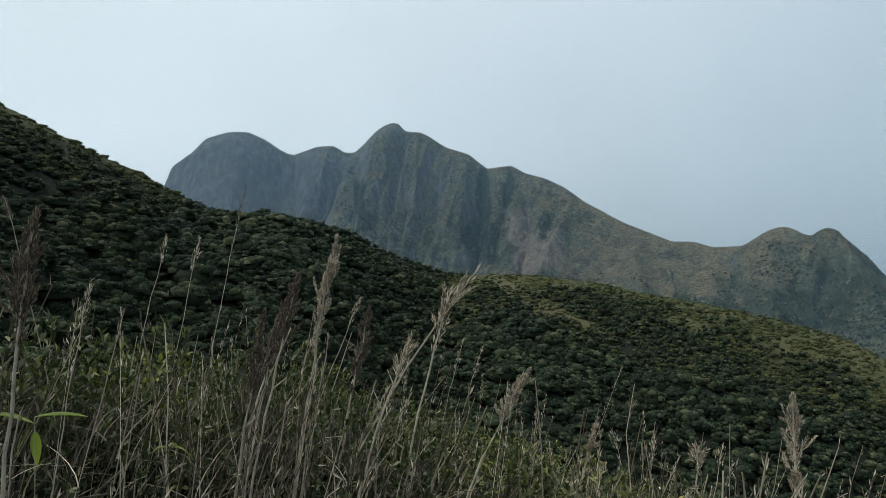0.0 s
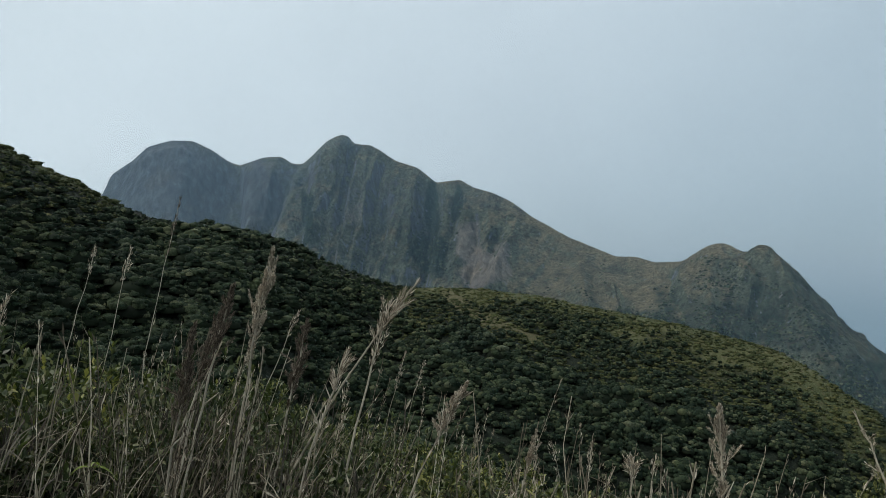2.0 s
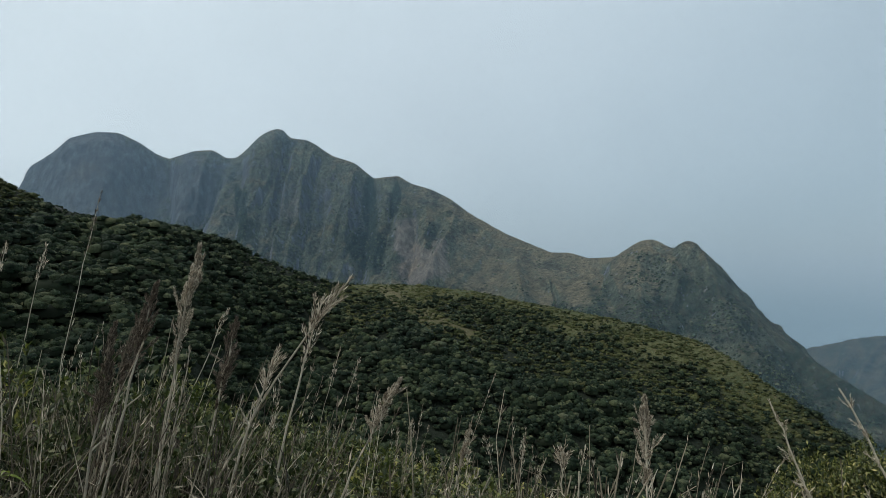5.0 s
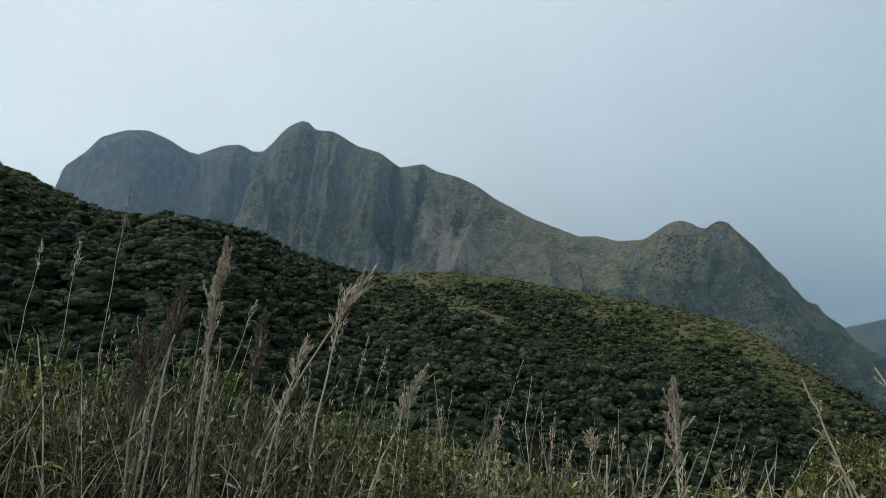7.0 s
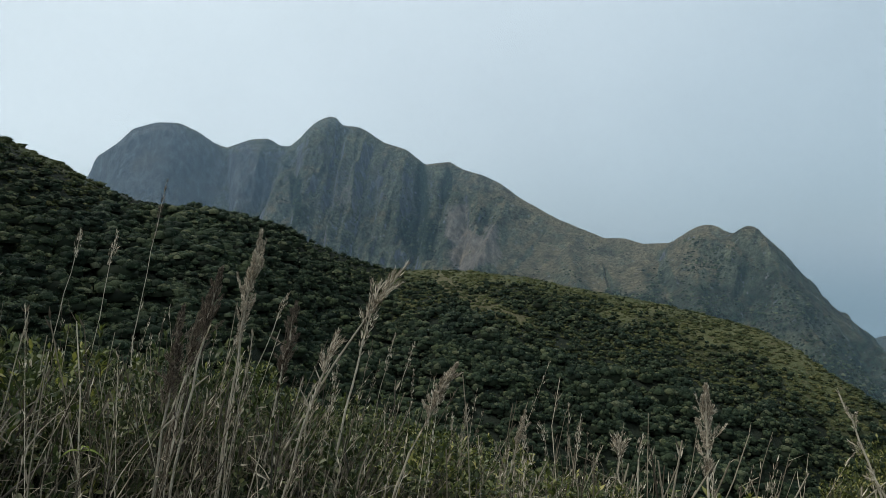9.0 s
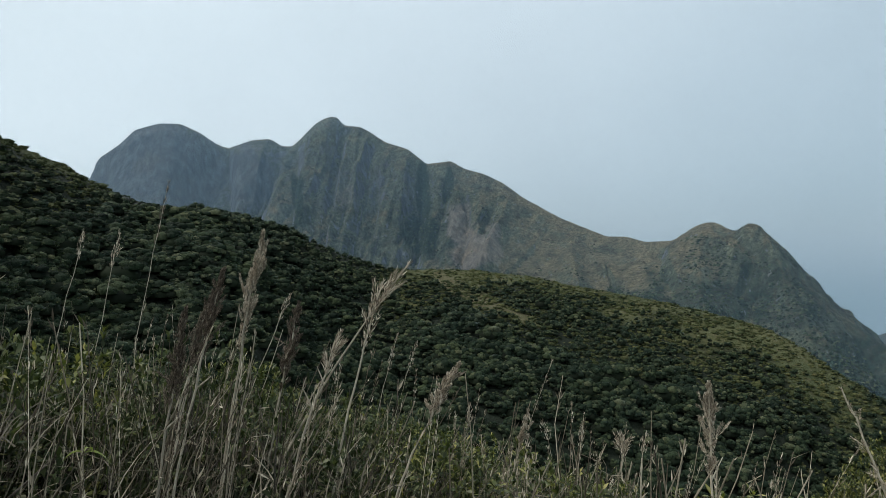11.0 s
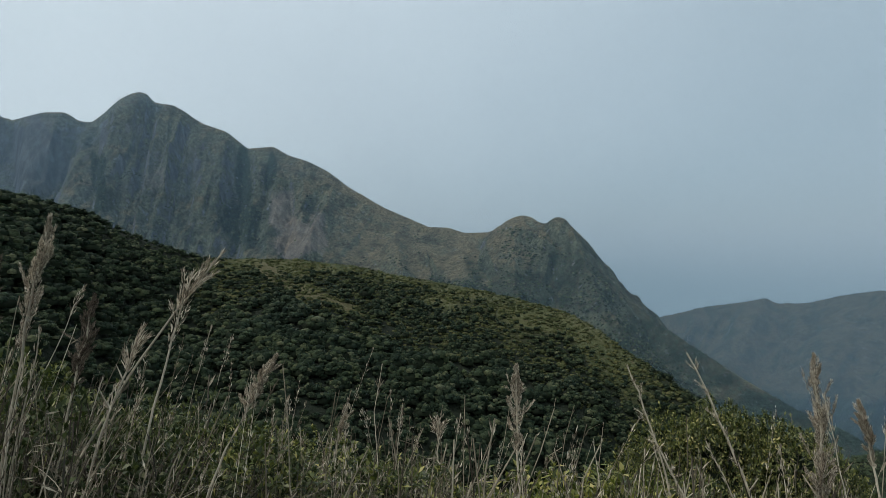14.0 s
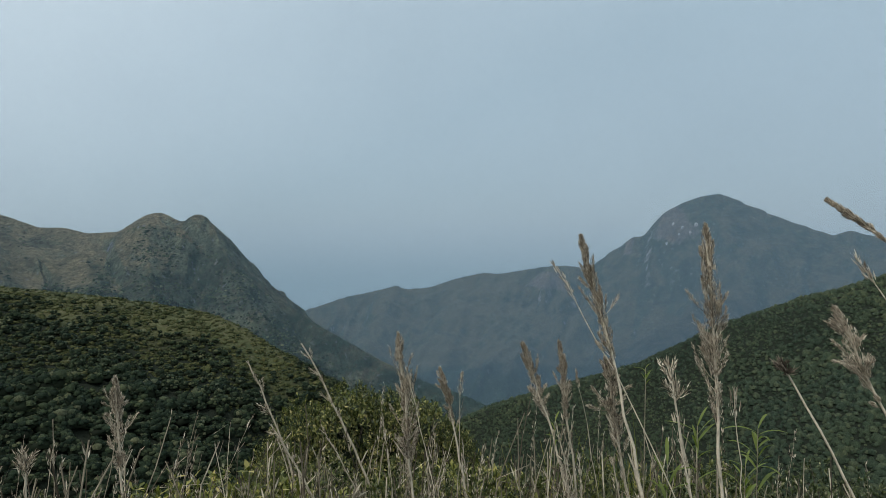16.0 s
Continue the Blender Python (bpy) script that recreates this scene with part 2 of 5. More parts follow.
def soil_material():
    mat, nt, b = material("soil_and_litter", 0.95)
    n1, n2 = noise_node(nt, 0.8, 5.0), noise_node(nt, 18.0, 5.0, 0.7)
    col = mix_col(nt, map_range(nt, n1, 0.4, 0.62), (0.022, 0.024, 0.011), (0.048, 0.039, 0.021))
    col = mix_col(nt, 0.8, col, ramp_node(nt, n2, [(0.3, (0.4, 0.4, 0.4)), (0.7, (1.4, 1.35, 1.25))]), "MULTIPLY")
    # valley floor beyond the near slope: closed dark forest
    far, trees = noise_node(nt, 0.01, 5.0, 0.6), noise_node(nt, 0.12, 4.0, 0.7)
    wood = mix_col(nt, map_range(nt, far, 0.4, 0.6), (0.013, 0.023, 0.017), (0.024, 0.033, 0.022))
    wood = mix_col(nt, 0.85, wood, ramp_node(nt, trees, [(0.3, (0.35, 0.38, 0.36)), (0.7, (1.6, 1.55, 1.4))]), "MULTIPLY")
    tc, ln = nt.nodes.new("ShaderNodeTexCoord"), nt.nodes.new("ShaderNodeVectorMath")
    ln.operation = "LENGTH"
    nt.links.new(tc.outputs["Object"], ln.inputs[0])
    col = mix_col(nt, map_range(nt, ln.outputs["Value"], 25.0, 90.0), col, wood)
    nt.links.new(col, b.inputs["Base Color"])
    add_bump(nt, b, n2, 0.9, 0.05)
    return mat


def bark_material():
    mat, nt, b = material("grey_brown_bark", 0.9)
    n = noise_node(nt, 6.0, 5.0, 0.65, stretch=(1, 1, 0.25))
    nt.links.new(ramp_node(nt, n, [(0.3, (0.05, 0.042, 0.034)), (0.7, (0.16, 0.14, 0.115))]), b.inputs["Base Color"])
    add_bump(nt, b, n, 0.7, 0.03)
    return mat


def straw_material(name, stops, through_light=0.15):
    mat, nt, b = material(name, 0.7)
    geo = nt.nodes.new("ShaderNodeNewGeometry")
    obj = nt.nodes.new("ShaderNodeObjectInfo")
    mixed = math_node(nt, "FRACT", math_node(nt, "ADD", geo.outputs["Random Per Island"], math_node(nt, "MULTIPLY", obj.outputs["Random"], 0.35)), 0)
    col = ramp_node(nt, mixed, stops)
    n = noise_node(nt, 35.0, 4.0, 0.65)
    col = mix_col(nt, 0.7, col, ramp_node(nt, n, [(0.3, (0.55, 0.53, 0.5)), (0.7, (1.3, 1.28, 1.22))]), "MULTIPLY")
    nt.links.new(col, b.inputs["Base Color"])
    tr = nt.nodes.new("ShaderNodeBsdfTranslucent")
    nt.links.new(col, tr.inputs["Color"])
    ms = nt.nodes.new("ShaderNodeMixShader")
    ms.inputs[0].default_value = through_light
    nt.links.new(b.outputs[0], ms.inputs[1])
    nt.links.new(tr.outputs[0], ms.inputs[2])
    nt.links.new(ms.outputs[0], nt.nodes["Material Output"].inputs[0])
    return mat


def haze_material(name, amount, colour):
    """Thin lit haze: lets most light pass and scatters a little both ways."""
    mat = bpy.data.materials.new(name)
    mat.use_nodes = True
    nt = mat.node_tree
    nt.nodes.clear()
    N, L = nt.nodes.new, nt.links.new
    d, t, clear, m1, m2, out = (N(k) for k in ("ShaderNodeBsdfDiffuse", "ShaderNodeBsdfTranslucent", "ShaderNodeBsdfTransparent",
                                               "ShaderNodeMixShader", "ShaderNodeMixShader", "ShaderNodeOutputMaterial"))
    d.inputs[0].default_value = t.inputs[0].default_value = (*colour, 1)
    L(d.outputs[0], m1.inputs[1])
    L(t.outputs[0], m1.inputs[2])
    m1.inputs[0].default_value = 0.5
    m2.inputs[0].default_value = amount
    L(clear.outputs[0], m2.inputs[1])
    L(m1.outputs[0], m2.inputs[2])
    L(m2.outputs[0], out.inputs[0])
    return mat


M_TURF, M_SOIL, M_BARK = turf_material(), soil_material(), bark_material()
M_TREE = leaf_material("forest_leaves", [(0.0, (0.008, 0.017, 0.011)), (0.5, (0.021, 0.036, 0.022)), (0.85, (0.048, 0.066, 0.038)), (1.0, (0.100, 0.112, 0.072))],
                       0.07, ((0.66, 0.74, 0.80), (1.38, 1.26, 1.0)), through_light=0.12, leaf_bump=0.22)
# paler, bluer and flatter than forest_leaves: distance haze put into the leaf colour
M_HAZY_TREE = leaf_material("hazy_wood_leaves", [(0.0, (0.028, 0.045, 0.031)), (0.7, (0.040, 0.058, 0.038)), (1.0, (0.068, 0.084, 0.052))],
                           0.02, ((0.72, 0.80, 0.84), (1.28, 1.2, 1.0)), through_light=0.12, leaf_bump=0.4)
# near-black fill for inside crowns and shrubs; the shade there is in its colour
M_SHADE_CORE = leaf_material("inner_foliage", [(0.0, (0.009, 0.014, 0.008)), (1.0, (0.018, 0.027, 0.015))], 0.3, ((0.7, 0.7, 0.7), (1.2, 1.2, 1.1)))
M_SCRUB = leaf_material("low_scrub_leaves", [(0.0, (0.034, 0.046, 0.021)), (0.6, (0.060, 0.072, 0.033)), (1.0, (0.104, 0.106, 0.056))],
                        0.06, ((0.7, 0.75, 0.7), (1.3, 1.2, 0.95)), through_light=0.12, leaf_bump=0.2)
M_SHRUB = leaf_material("shrub_leaves", [(0.0, (0.022, 0.032, 0.012)), (0.5, (0.076, 0.094, 0.032)), (0.85, (0.215, 0.22, 0.078)), (1.0, (0.38, 0.335, 0.15))],
                        1.2, ((0.6, 0.65, 0.6), (1.35, 1.3, 1.1)), 0.5, 0.3, 0.3)
M_FRESH = leaf_material("fresh_shrub_leaves", [(0.0, (0.036, 0.050, 0.016)), (0.5, (0.125, 0.142, 0.042)), (0.85, (0.28, 0.27, 0.090)), (1.0, (0.42, 0.36, 0.16))],
                        2.5, ((0.6, 0.65, 0.6), (1.3, 1.25, 1.05)), 0.45, 0.3, 0.3)
M_BUSH = leaf_material("bush_leaves", [(0.0, (0.020, 0.029, 0.013)), (0.5, (0.078, 0.096, 0.036)), (0.82, (0.21, 0.215, 0.078)), (1.0, (0.42, 0.36, 0.17))],
                       0.9, ((0.6, 0.65, 0.6), (1.3, 1.25, 1.1)), 0.5, 0.25, 0.25)
M_DARKSHRUB = leaf_material("dark_shrub_leaves", [(0.0, (0.020, 0.029, 0.015)), (0.6, (0.055, 0.072, 0.035)), (0.88, (0.12, 0.135, 0.068)), (1.0, (0.30, 0.28, 0.19))],
                            1.5, ((0.65, 0.7, 0.65), (1.3, 1.25, 1.1)), 0.4, 0.25)
M_STRAW = straw_material("weathered_straw", [(0.0, (0.050, 0.042, 0.030)), (0.45, (0.165, 0.142, 0.102)), (0.8, (0.36, 0.318, 0.24)), (1.0, (0.60, 0.54, 0.43))])
M_STALK = straw_material("pale_stalk", [(0.0, (0.15, 0.125, 0.092)), (0.4, (0.34, 0.295, 0.225)), (1.0, (0.68, 0.615, 0.495))])
M_OLDSTALK = straw_material("grey_old_stalk", [(0.0, (0.09, 0.078, 0.058)), (0.4, (0.23, 0.203, 0.157)), (1.0, (0.52, 0.475, 0.385))])
M_GREYSTRAW = straw_material("grey_old_straw", [(0.0, (0.018, 0.017, 0.012)), (0.5, (0.052, 0.048, 0.034)), (0.85, (0.15, 0.131, 0.098)), (1.0, (0.36, 0.32, 0.25))])
M_PLUME = straw_material("tan_seed_plume", [(0.0, (0.080, 0.062, 0.044)), (0.35, (0.275, 0.230, 0.172)), (0.75, (0.55, 0.485, 0.385)), (1.0, (0.80, 0.735, 0.62))], 0.2)
M_DARKPLUME = straw_material("brown_seed_plume", [(0.0, (0.035, 0.027, 0.021)), (0.5, (0.095, 0.076, 0.059)), (1.0, (0.30, 0.25, 0.195))], 0.2)
M_BLADE = leaf_material("green_blades", [(0.0, (0.06, 0.08, 0.02)), (0.6, (0.16, 0.18, 0.045)), (1.0, (0.34, 0.30, 0.11))], 2.0, ((0.7, 0.75, 0.7), (1.25, 1.2, 1.0)), 0.45, 0.35)

# ---- geometry helpers ----


def mesh_from_arrays(name, verts, faces, mat, smooth=False, mats=None, mat_index=None):
    """A mesh from an (n, 3) array and an (m, 3) or (m, 4) array of corners."""
    me = bpy.data.meshes.new(name)
    verts, faces = np.asarray(verts, np.float32), np.asarray(faces, np.int32)
    k = faces.shape[1]
    me.vertices.add(len(verts))
    me.vertices.foreach_set("co", verts.ravel())
    me.loops.add(faces.size)
    me.loops.foreach_set("vertex_index", faces.ravel())
    me.polygons.add(len(faces))
    me.polygons.foreach_set("loop_start", np.arange(0, faces.size, k, dtype=np.int32))
    me.materials.append(mat)
    for extra in mats or ():
        me.materials.append(extra)
    if mat_index is not None:
        me.polygons.foreach_set("material_index", np.asarray(mat_index, np.int32))
    if smooth:
        me.polygons.foreach_set("use_smooth", np.ones(len(faces), dtype=bool))
    me.update(calc_edges=True)
    me.validate()
    return me


def lattice(ix, iy, seed):
    h = (ix.astype(np.int64) * 374761393 + iy.astype(np.int64) * 668265263 + seed * 2147483647) & 0x7FFFFFFF
    h = ((h ^ (h >> 13)) * 1274126177) & 0x7FFFFFFF
    return ((h ^ (h >> 16)) & 0xFFFFFF) / float(0xFFFFFF)


def vnoise(x, y, seed=0):
    """Smooth value noise in -1..1 over arrays."""
    ix, iy = np.floor(x), np.floor(y)
    fx, fy = x - ix, y - iy
    fx, fy = fx * fx * (3 - 2 * fx), fy * fy * (3 - 2 * fy)
    a, b = lattice(ix, iy, seed), lattice(ix + 1, iy, seed)
    c, d = lattice(ix, iy + 1, seed), lattice(ix + 1, iy + 1, seed)
    return 2 * ((a * (1 - fx) + b * fx) * (1 - fy) + (c * (1 - fx) + d * fx) * fy) - 1


def fbm(x, y, seed=0, octaves=4, gain=0.5):
    total, amp = 0, 1.0
    for o in range(octaves):
        total = total + amp * vnoise(x * 2 ** o, y * 2 ** o, seed + 17 * o)
        amp *= gain
    return total


class Ridge:
    """A crest line given by (bearing, distance, rise above the eye in degrees, fall of its sides)."""

    def __init__(self, pts, step=4.0, soften=0):
        p = np.array([(r * math.sin(radians(a)), r * math.cos(radians(a)), EYE.z + r * math.tan(radians(e)), k) for a, r, e, k in pts])
        seg = np.hypot(*np.diff(p[:, :2], axis=0).T)
        s = np.concatenate([[0], np.cumsum(seg)])
        self.s = np.arange(0, s[-1], step)
        self.p = np.stack([np.interp(self.s, s, p[:, i]) for i in range(4)], 1)
        if soften:
            ends = np.concatenate([np.repeat(self.p[:1], soften, 0), self.p, np.repeat(self.p[-1:], soften, 0)])
            w = np.hanning(2 * soften + 3)[1:-1]
            self.p[:, 2] = np.convolve(ends[:, 2], w / w.sum(), "valid")

    def by_bearing(self, x, y):
        """As nearest, but taken along the bearing, for crests that curve round the eye."""
        az, r = np.arctan2(x, y), np.hypot(x, y)
        a = np.unwrap(np.arctan2(self.p[:, 0], self.p[:, 1]))
        rc = np.interp(az, a, np.hypot(self.p[:, 0], self.p[:, 1]))
        return np.abs(rc - r), np.interp(az, a, self.s), np.interp(az, a, self.p[:, 2]), np.interp(az, a, self.p[:, 3]), np.sign(rc - r)

    def nearest(self, x, y):
        """Distance to the crest, place along it, crest height and side fall there, side (+1: the eye's side)."""
        d = np.empty(x.shape)
        j = np.empty(x.shape, dtype=np.int64)
        for i in range(0, len(x), 4000):
            q = (x[i:i + 4000, None] - self.p[:, 0]) ** 2 + (y[i:i + 4000, None] - self.p[:, 1]) ** 2
            j[i:i + 4000] = q.argmin(1)
            d[i:i + 4000] = np.sqrt(q.min(1))
        front = np.where(np.hypot(x, y) < np.hypot(self.p[j, 0], self.p[j, 1]), 1.0, -1.0)
        return d, self.s[j], self.p[j, 2], self.p[j, 3], front


def polar_patch(az0, az1, daz, radii):
    az = np.radians(np.arange(az0, az1 + 1e-6, daz))
    r = np.asarray(radii, float)
    A, Rr = np.meshgrid(az, r, indexing="ij")
    x, y = (Rr * np.sin(A)).ravel(), (Rr * np.cos(A)).ravel()
    n, m = len(az), len(r)
    i = (np.arange(n - 1)[:, None] * m + np.arange(m - 1)).ravel()
    return x, y, np.stack([i, i + 1, i + m + 1, i + m], 1)


# ---- the ground: the camera's own slope, falling to the valley and out to the horizon ----


def slope_at(x, y):
    x, y = np.asarray(x, float), np.asarray(y, float)
    r, az = np.hypot(x, y), np.arctan2(x, y)
    s = 0.18 + 0.17 * np.cos(az - radians(55))
    z = -s * (r - 3 * (1 - np.exp(-r / 3))) - 0.14 * np.maximum(0, r - 10) - 0.30 * np.maximum(0, r - 130)
    z = z + 0.10 * fbm(x * 0.5, y * 0.5, 3, 3) * np.clip(r / 3, 0, 1) + 1.2 * fbm(x * 0.04, y * 0.04, 5, 3) * np.clip((r - 8) / 40, 0, 1)
    return np.maximum(z, -640 + 30 * fbm(x * 0.003, y * 0.003, 9, 4))


def make_ground():
    radii = np.concatenate([[0.0], np.geomspace(0.4, 4900, 190)])
    x, y, f = polar_patch(-180, 180, 1.5, radii)
    me = mesh_from_arrays("ground", np.stack([x, y, slope_at(x, y)], 1), f, M_SOIL, True)
    return tagged(new("ground", me), "dark soil with leaf litter under grass and shrubs", "ground", kind="structure")


make_ground()

# ---- the forested hill across the gully ----
HILL = Ridge([(-75, 150, 17.5, .50), (-55, 155, 14.6, .48), (-34, 170, 10.2, .42), (-30.5, 178, 8.45, .40), (-26.7, 188, 6.6, .37), (-23, 198, 4.85, .34), (-18.3, 210, 3.4, .31),
              (-13.7, 220, 2.8, .29), (-11.4, 226, 2.5, .28), (-8, 236, 1.4, .26), (-4.1, 246, -0.36, .24), (0.3, 256, -2.05, .22), (3.3, 262, -2.45, .21),
              (8.1, 268, -2.6, .21), (12.5, 272, -3.0, .22), (16.6, 272, -3.85, .23), (21.9, 270, -4.7, .25), (27.2, 265, -5.75, .28),
              (31.6, 258, -6.85, .32), (34.1, 252, -8.2, .36), (36, 247, -9.7, .40), (39, 240, -11.3, .45), (42, 233, -13.0, .5), (44, 228, -14.3, .5), (52, 205, -22, .5)])


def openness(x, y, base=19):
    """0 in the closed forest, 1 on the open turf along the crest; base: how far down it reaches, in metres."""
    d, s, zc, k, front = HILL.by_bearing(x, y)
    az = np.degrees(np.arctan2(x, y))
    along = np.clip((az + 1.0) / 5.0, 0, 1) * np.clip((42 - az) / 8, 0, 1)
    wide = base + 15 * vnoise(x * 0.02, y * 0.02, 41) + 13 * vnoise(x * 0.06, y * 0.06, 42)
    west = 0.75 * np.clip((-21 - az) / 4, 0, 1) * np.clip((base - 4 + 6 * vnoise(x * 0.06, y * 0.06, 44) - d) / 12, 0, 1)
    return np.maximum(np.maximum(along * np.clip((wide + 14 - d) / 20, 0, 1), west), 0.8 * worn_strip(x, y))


def worn_strip(x, y):
    """The worn straw-coloured band that runs slanting down from the crest: 1 along its middle."""
    r = np.hypot(x, y)
    az, el = np.degrees(np.arctan2(x, y)), np.degrees(np.arctan2(hill_at(x, y) - 1.65, r))
    mid = np.interp(az, [4.4, 6.0, 8.0, 10.8, 13.5], [-2.8, -3.8, -5.0, -6.1, -7.2]) + 0.25 * vnoise(x * 0.06, y * 0.06, 43)
    half = np.interp(az, [4.0, 5.5, 8.5, 13.5], [0.4, 0.8, 0.95, 0.5])
    return np.clip(1.15 - ((el - mid) / half) ** 2 + 0.35 * vnoise(x * 0.12, y * 0.12, 45), 0, 1) * np.clip((az - 3.9) / 0.8, 0, 1) * np.clip((14.2 - az) / 1.2, 0, 1)


def hill_at(x, y):
    x, y = np.asarray(x, float), np.asarray(y, float)
    d, s, zc, k, front = HILL.by_bearing(x, y)
    az = np.degrees(np.arctan2(x, y))
    wooded = 1 - np.clip((az + 1.0) / 5.0, 0, 1) * np.clip((44 - az) / 6, 0, 1)
    z = zc - (2.9 - 2.3 * np.clip((-19 - az) / 6, 0, 1)) * wooded - k * np.maximum(0, d - 4 + 16 / (d + 4)) * (1 + 0.0016 * d)
    z = z + np.clip(d / 60, 0, 1) * (5.5 * np.exp(-((az + 16) / 6.5) ** 2) - 6.5 * np.exp(-((az + 3) / 6.0) ** 2))    # a spur and the shaded gully beside it
    gully = np.clip(d / 50, 0, 1)
    return z + gully * (2.6 * fbm(x * 0.018, y * 0.018, 21, 3) - 1.2)


def make_hill():
    x, y, f = polar_patch(-75, 56, 0.5, np.concatenate([np.linspace(30, 300, 130), np.linspace(310, 520, 16)]))
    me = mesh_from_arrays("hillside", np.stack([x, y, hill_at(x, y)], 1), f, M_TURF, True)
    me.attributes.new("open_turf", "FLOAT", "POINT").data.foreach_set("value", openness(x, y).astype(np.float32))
    me.attributes.new("worn", "FLOAT", "POINT").data.foreach_set("value", worn_strip(x, y).astype(np.float32))
    return tagged(new("hillside", me), "olive turf hillside with worn straw-coloured patches", "hill", kind="structure")


make_hill()

# ---- the wooded hill on the other side of the valley ----
HILL_EAST = Ridge([(48, 560, -17.5, .42), (55.4, 520, -14.8, .40), (59.3, 500, -13.6, .40), (63.6, 480, -12.3, .38), (67.3, 465, -11.0, .36), (70.5, 455, -9.3, .34), (73.5, 450, -7.6, .33),
                   (76.7, 448, -6.3, .32), (79.8, 446, -5.1, .32), (82.4, 446, -4.3, .32), (84.7, 448, -3.3, .32), (95, 460, 0.5, .32), (112, 480, 5.0, .32)])


def hill_east_at(x, y):
    x, y = np.asarray(x, float), np.asarray(y, float)
    d, s, zc, k, front = HILL_EAST.by_bearing(x, y)
    z = zc - 2.4 - k * np.maximum(0, d - 6) * (1 + 0.0009 * d)
    return z + np.clip(d / 60, 0, 1) * 5.0 * fbm(x * 0.011, y * 0.011, 31, 3)


def make_hill_east():
    x, y, f = polar_patch(44, 112, 0.5, np.linspace(170, 760, 100))
    me = mesh_from_arrays("hillside_east", np.stack([x, y, hill_east_at(x, y)], 1), f, M_TURF, True)
    return tagged(new("hillside_east", me), "olive ground of a wooded hillside over the valley", "hill", kind="structure")


make_hill_east()

# ---- the rocky massif ----
DOMES = [(-40, 2350, 1.0, 1.6), (-24, 2330, 3.2, 2.0), (-22.9, 2320, 4.9, 2.2), (-22.4, 2315, 6.27, 2.2), (-20.9, 2300, 7.47, 1.9), (-19.8, 2290, 8.66, 1.8),
         (-18.1, 2280, 9.26, 1.7), (-16.5, 2265, 9.34, 1.7), (-15.1, 2250, 8.76, 1.7), (-13.7, 2235, 7.88, 1.6), (-12.8, 2225, 7.59, 1.5), (-11.9, 2210, 7.95, 1.5),
         (-10.9, 2195, 8.35, 1.5), (-9.5, 2170, 8.5, 1.45), (-8.5, 2150, 7.94, 1.4), (-7.6, 2130, 7.97, 1.4), (-6.6, 2110, 8.94, 1.35), (-5.6, 2090, 10.0, 1.35)]
SUMMITS = [(-4.95, 2080, 10.34, 1.3), (-4.3, 2070, 10.55, 1.3), (-3.8, 2062, 10.38, 1.3), (-3.3, 2055, 9.84, 1.3), (-2.6, 2048, 9.76, 1.3), (-1.95, 2040, 9.76, 1.3), (-1.0, 2030, 9.26, 1.3), (0.3, 2015, 8.45, 1.3), (2.2, 1990, 7.92, 1.25), (3.8, 1970, 6.66, 1.2),
           (5.9, 1945, 6.93, 1.1), (7.1, 1930, 6.25, 1.0), (8.8, 1905, 5.79, .9), (10.5, 1880, 5.0, .8), (11.9, 1860, 3.9, .72), (15.2, 1810, 2.05, .62), (17.5, 1775, 1.1, .58),
           (19.2, 1750, .40, .56), (20.8, 1725, .40, .55), (22.3, 1700, -.05, .55)]
TWINS = [(24.5, 1670, .05, .58), (25.5, 1657, .72, .62), (26.1, 1650, 1.15, .64), (26.8, 1642, 1.48, .68), (27.5, 1635, 1.58, .7), (28.1, 1628, 1.38, .75), (28.7, 1620, .98, .8), (29.35, 1612, .84, .8),
         (29.75, 1606, 1.25, .9), (30.3, 1600, 1.48, .9), (30.95, 1592, 1.30, .95), (31.5, 1586, .52, 1.0),
         (32.2, 1580, -.45, 1.0), (34.1, 1560, -3.0, 1.0), (36.1, 1535, -5.22, 1.0), (38.6, 1500, -7.15, .95), (40.5, 1475, -8.35, .9), (43, 1445, -9.85, .85), (45.5, 1415, -11.3, .8),
         (49, 1375, -13.0, .7), (52, 1340, -14.0, .6), (58, 1290, -16.5, .5)]
CREST = Ridge(DOMES + SUMMITS + TWINS, step=3, soften=3)
SPURS = [Ridge(p, step=6) for p in (
    [(11.2, 1865, 4.5, 1.1), (10.6, 1760, 3.1, 1.2), (9.4, 1640, 0.9, 1.3), (8.4, 1540, -1.8, 1.3), (8.0, 1440, -5.5, 1.2)],
    [(16.5, 1780, 1.3, .7), (16.2, 1640, -0.6, .75), (16.8, 1500, -3.0, .8), (17.5, 1380, -6.5, .8)],
    [(26.8, 1640, 1.3, .8), (26.5, 1540, -0.5, .8), (26.6, 1430, -2.8, .8), (27.2, 1300, -6.5, .8)],
    [(31.2, 1585, 1.1, 1.0), (32.6, 1490, -2.0, .9), (34.0, 1390, -5.0, .85), (36.5, 1290, -8.7, .8), (40, 1190, -13, .7)])]
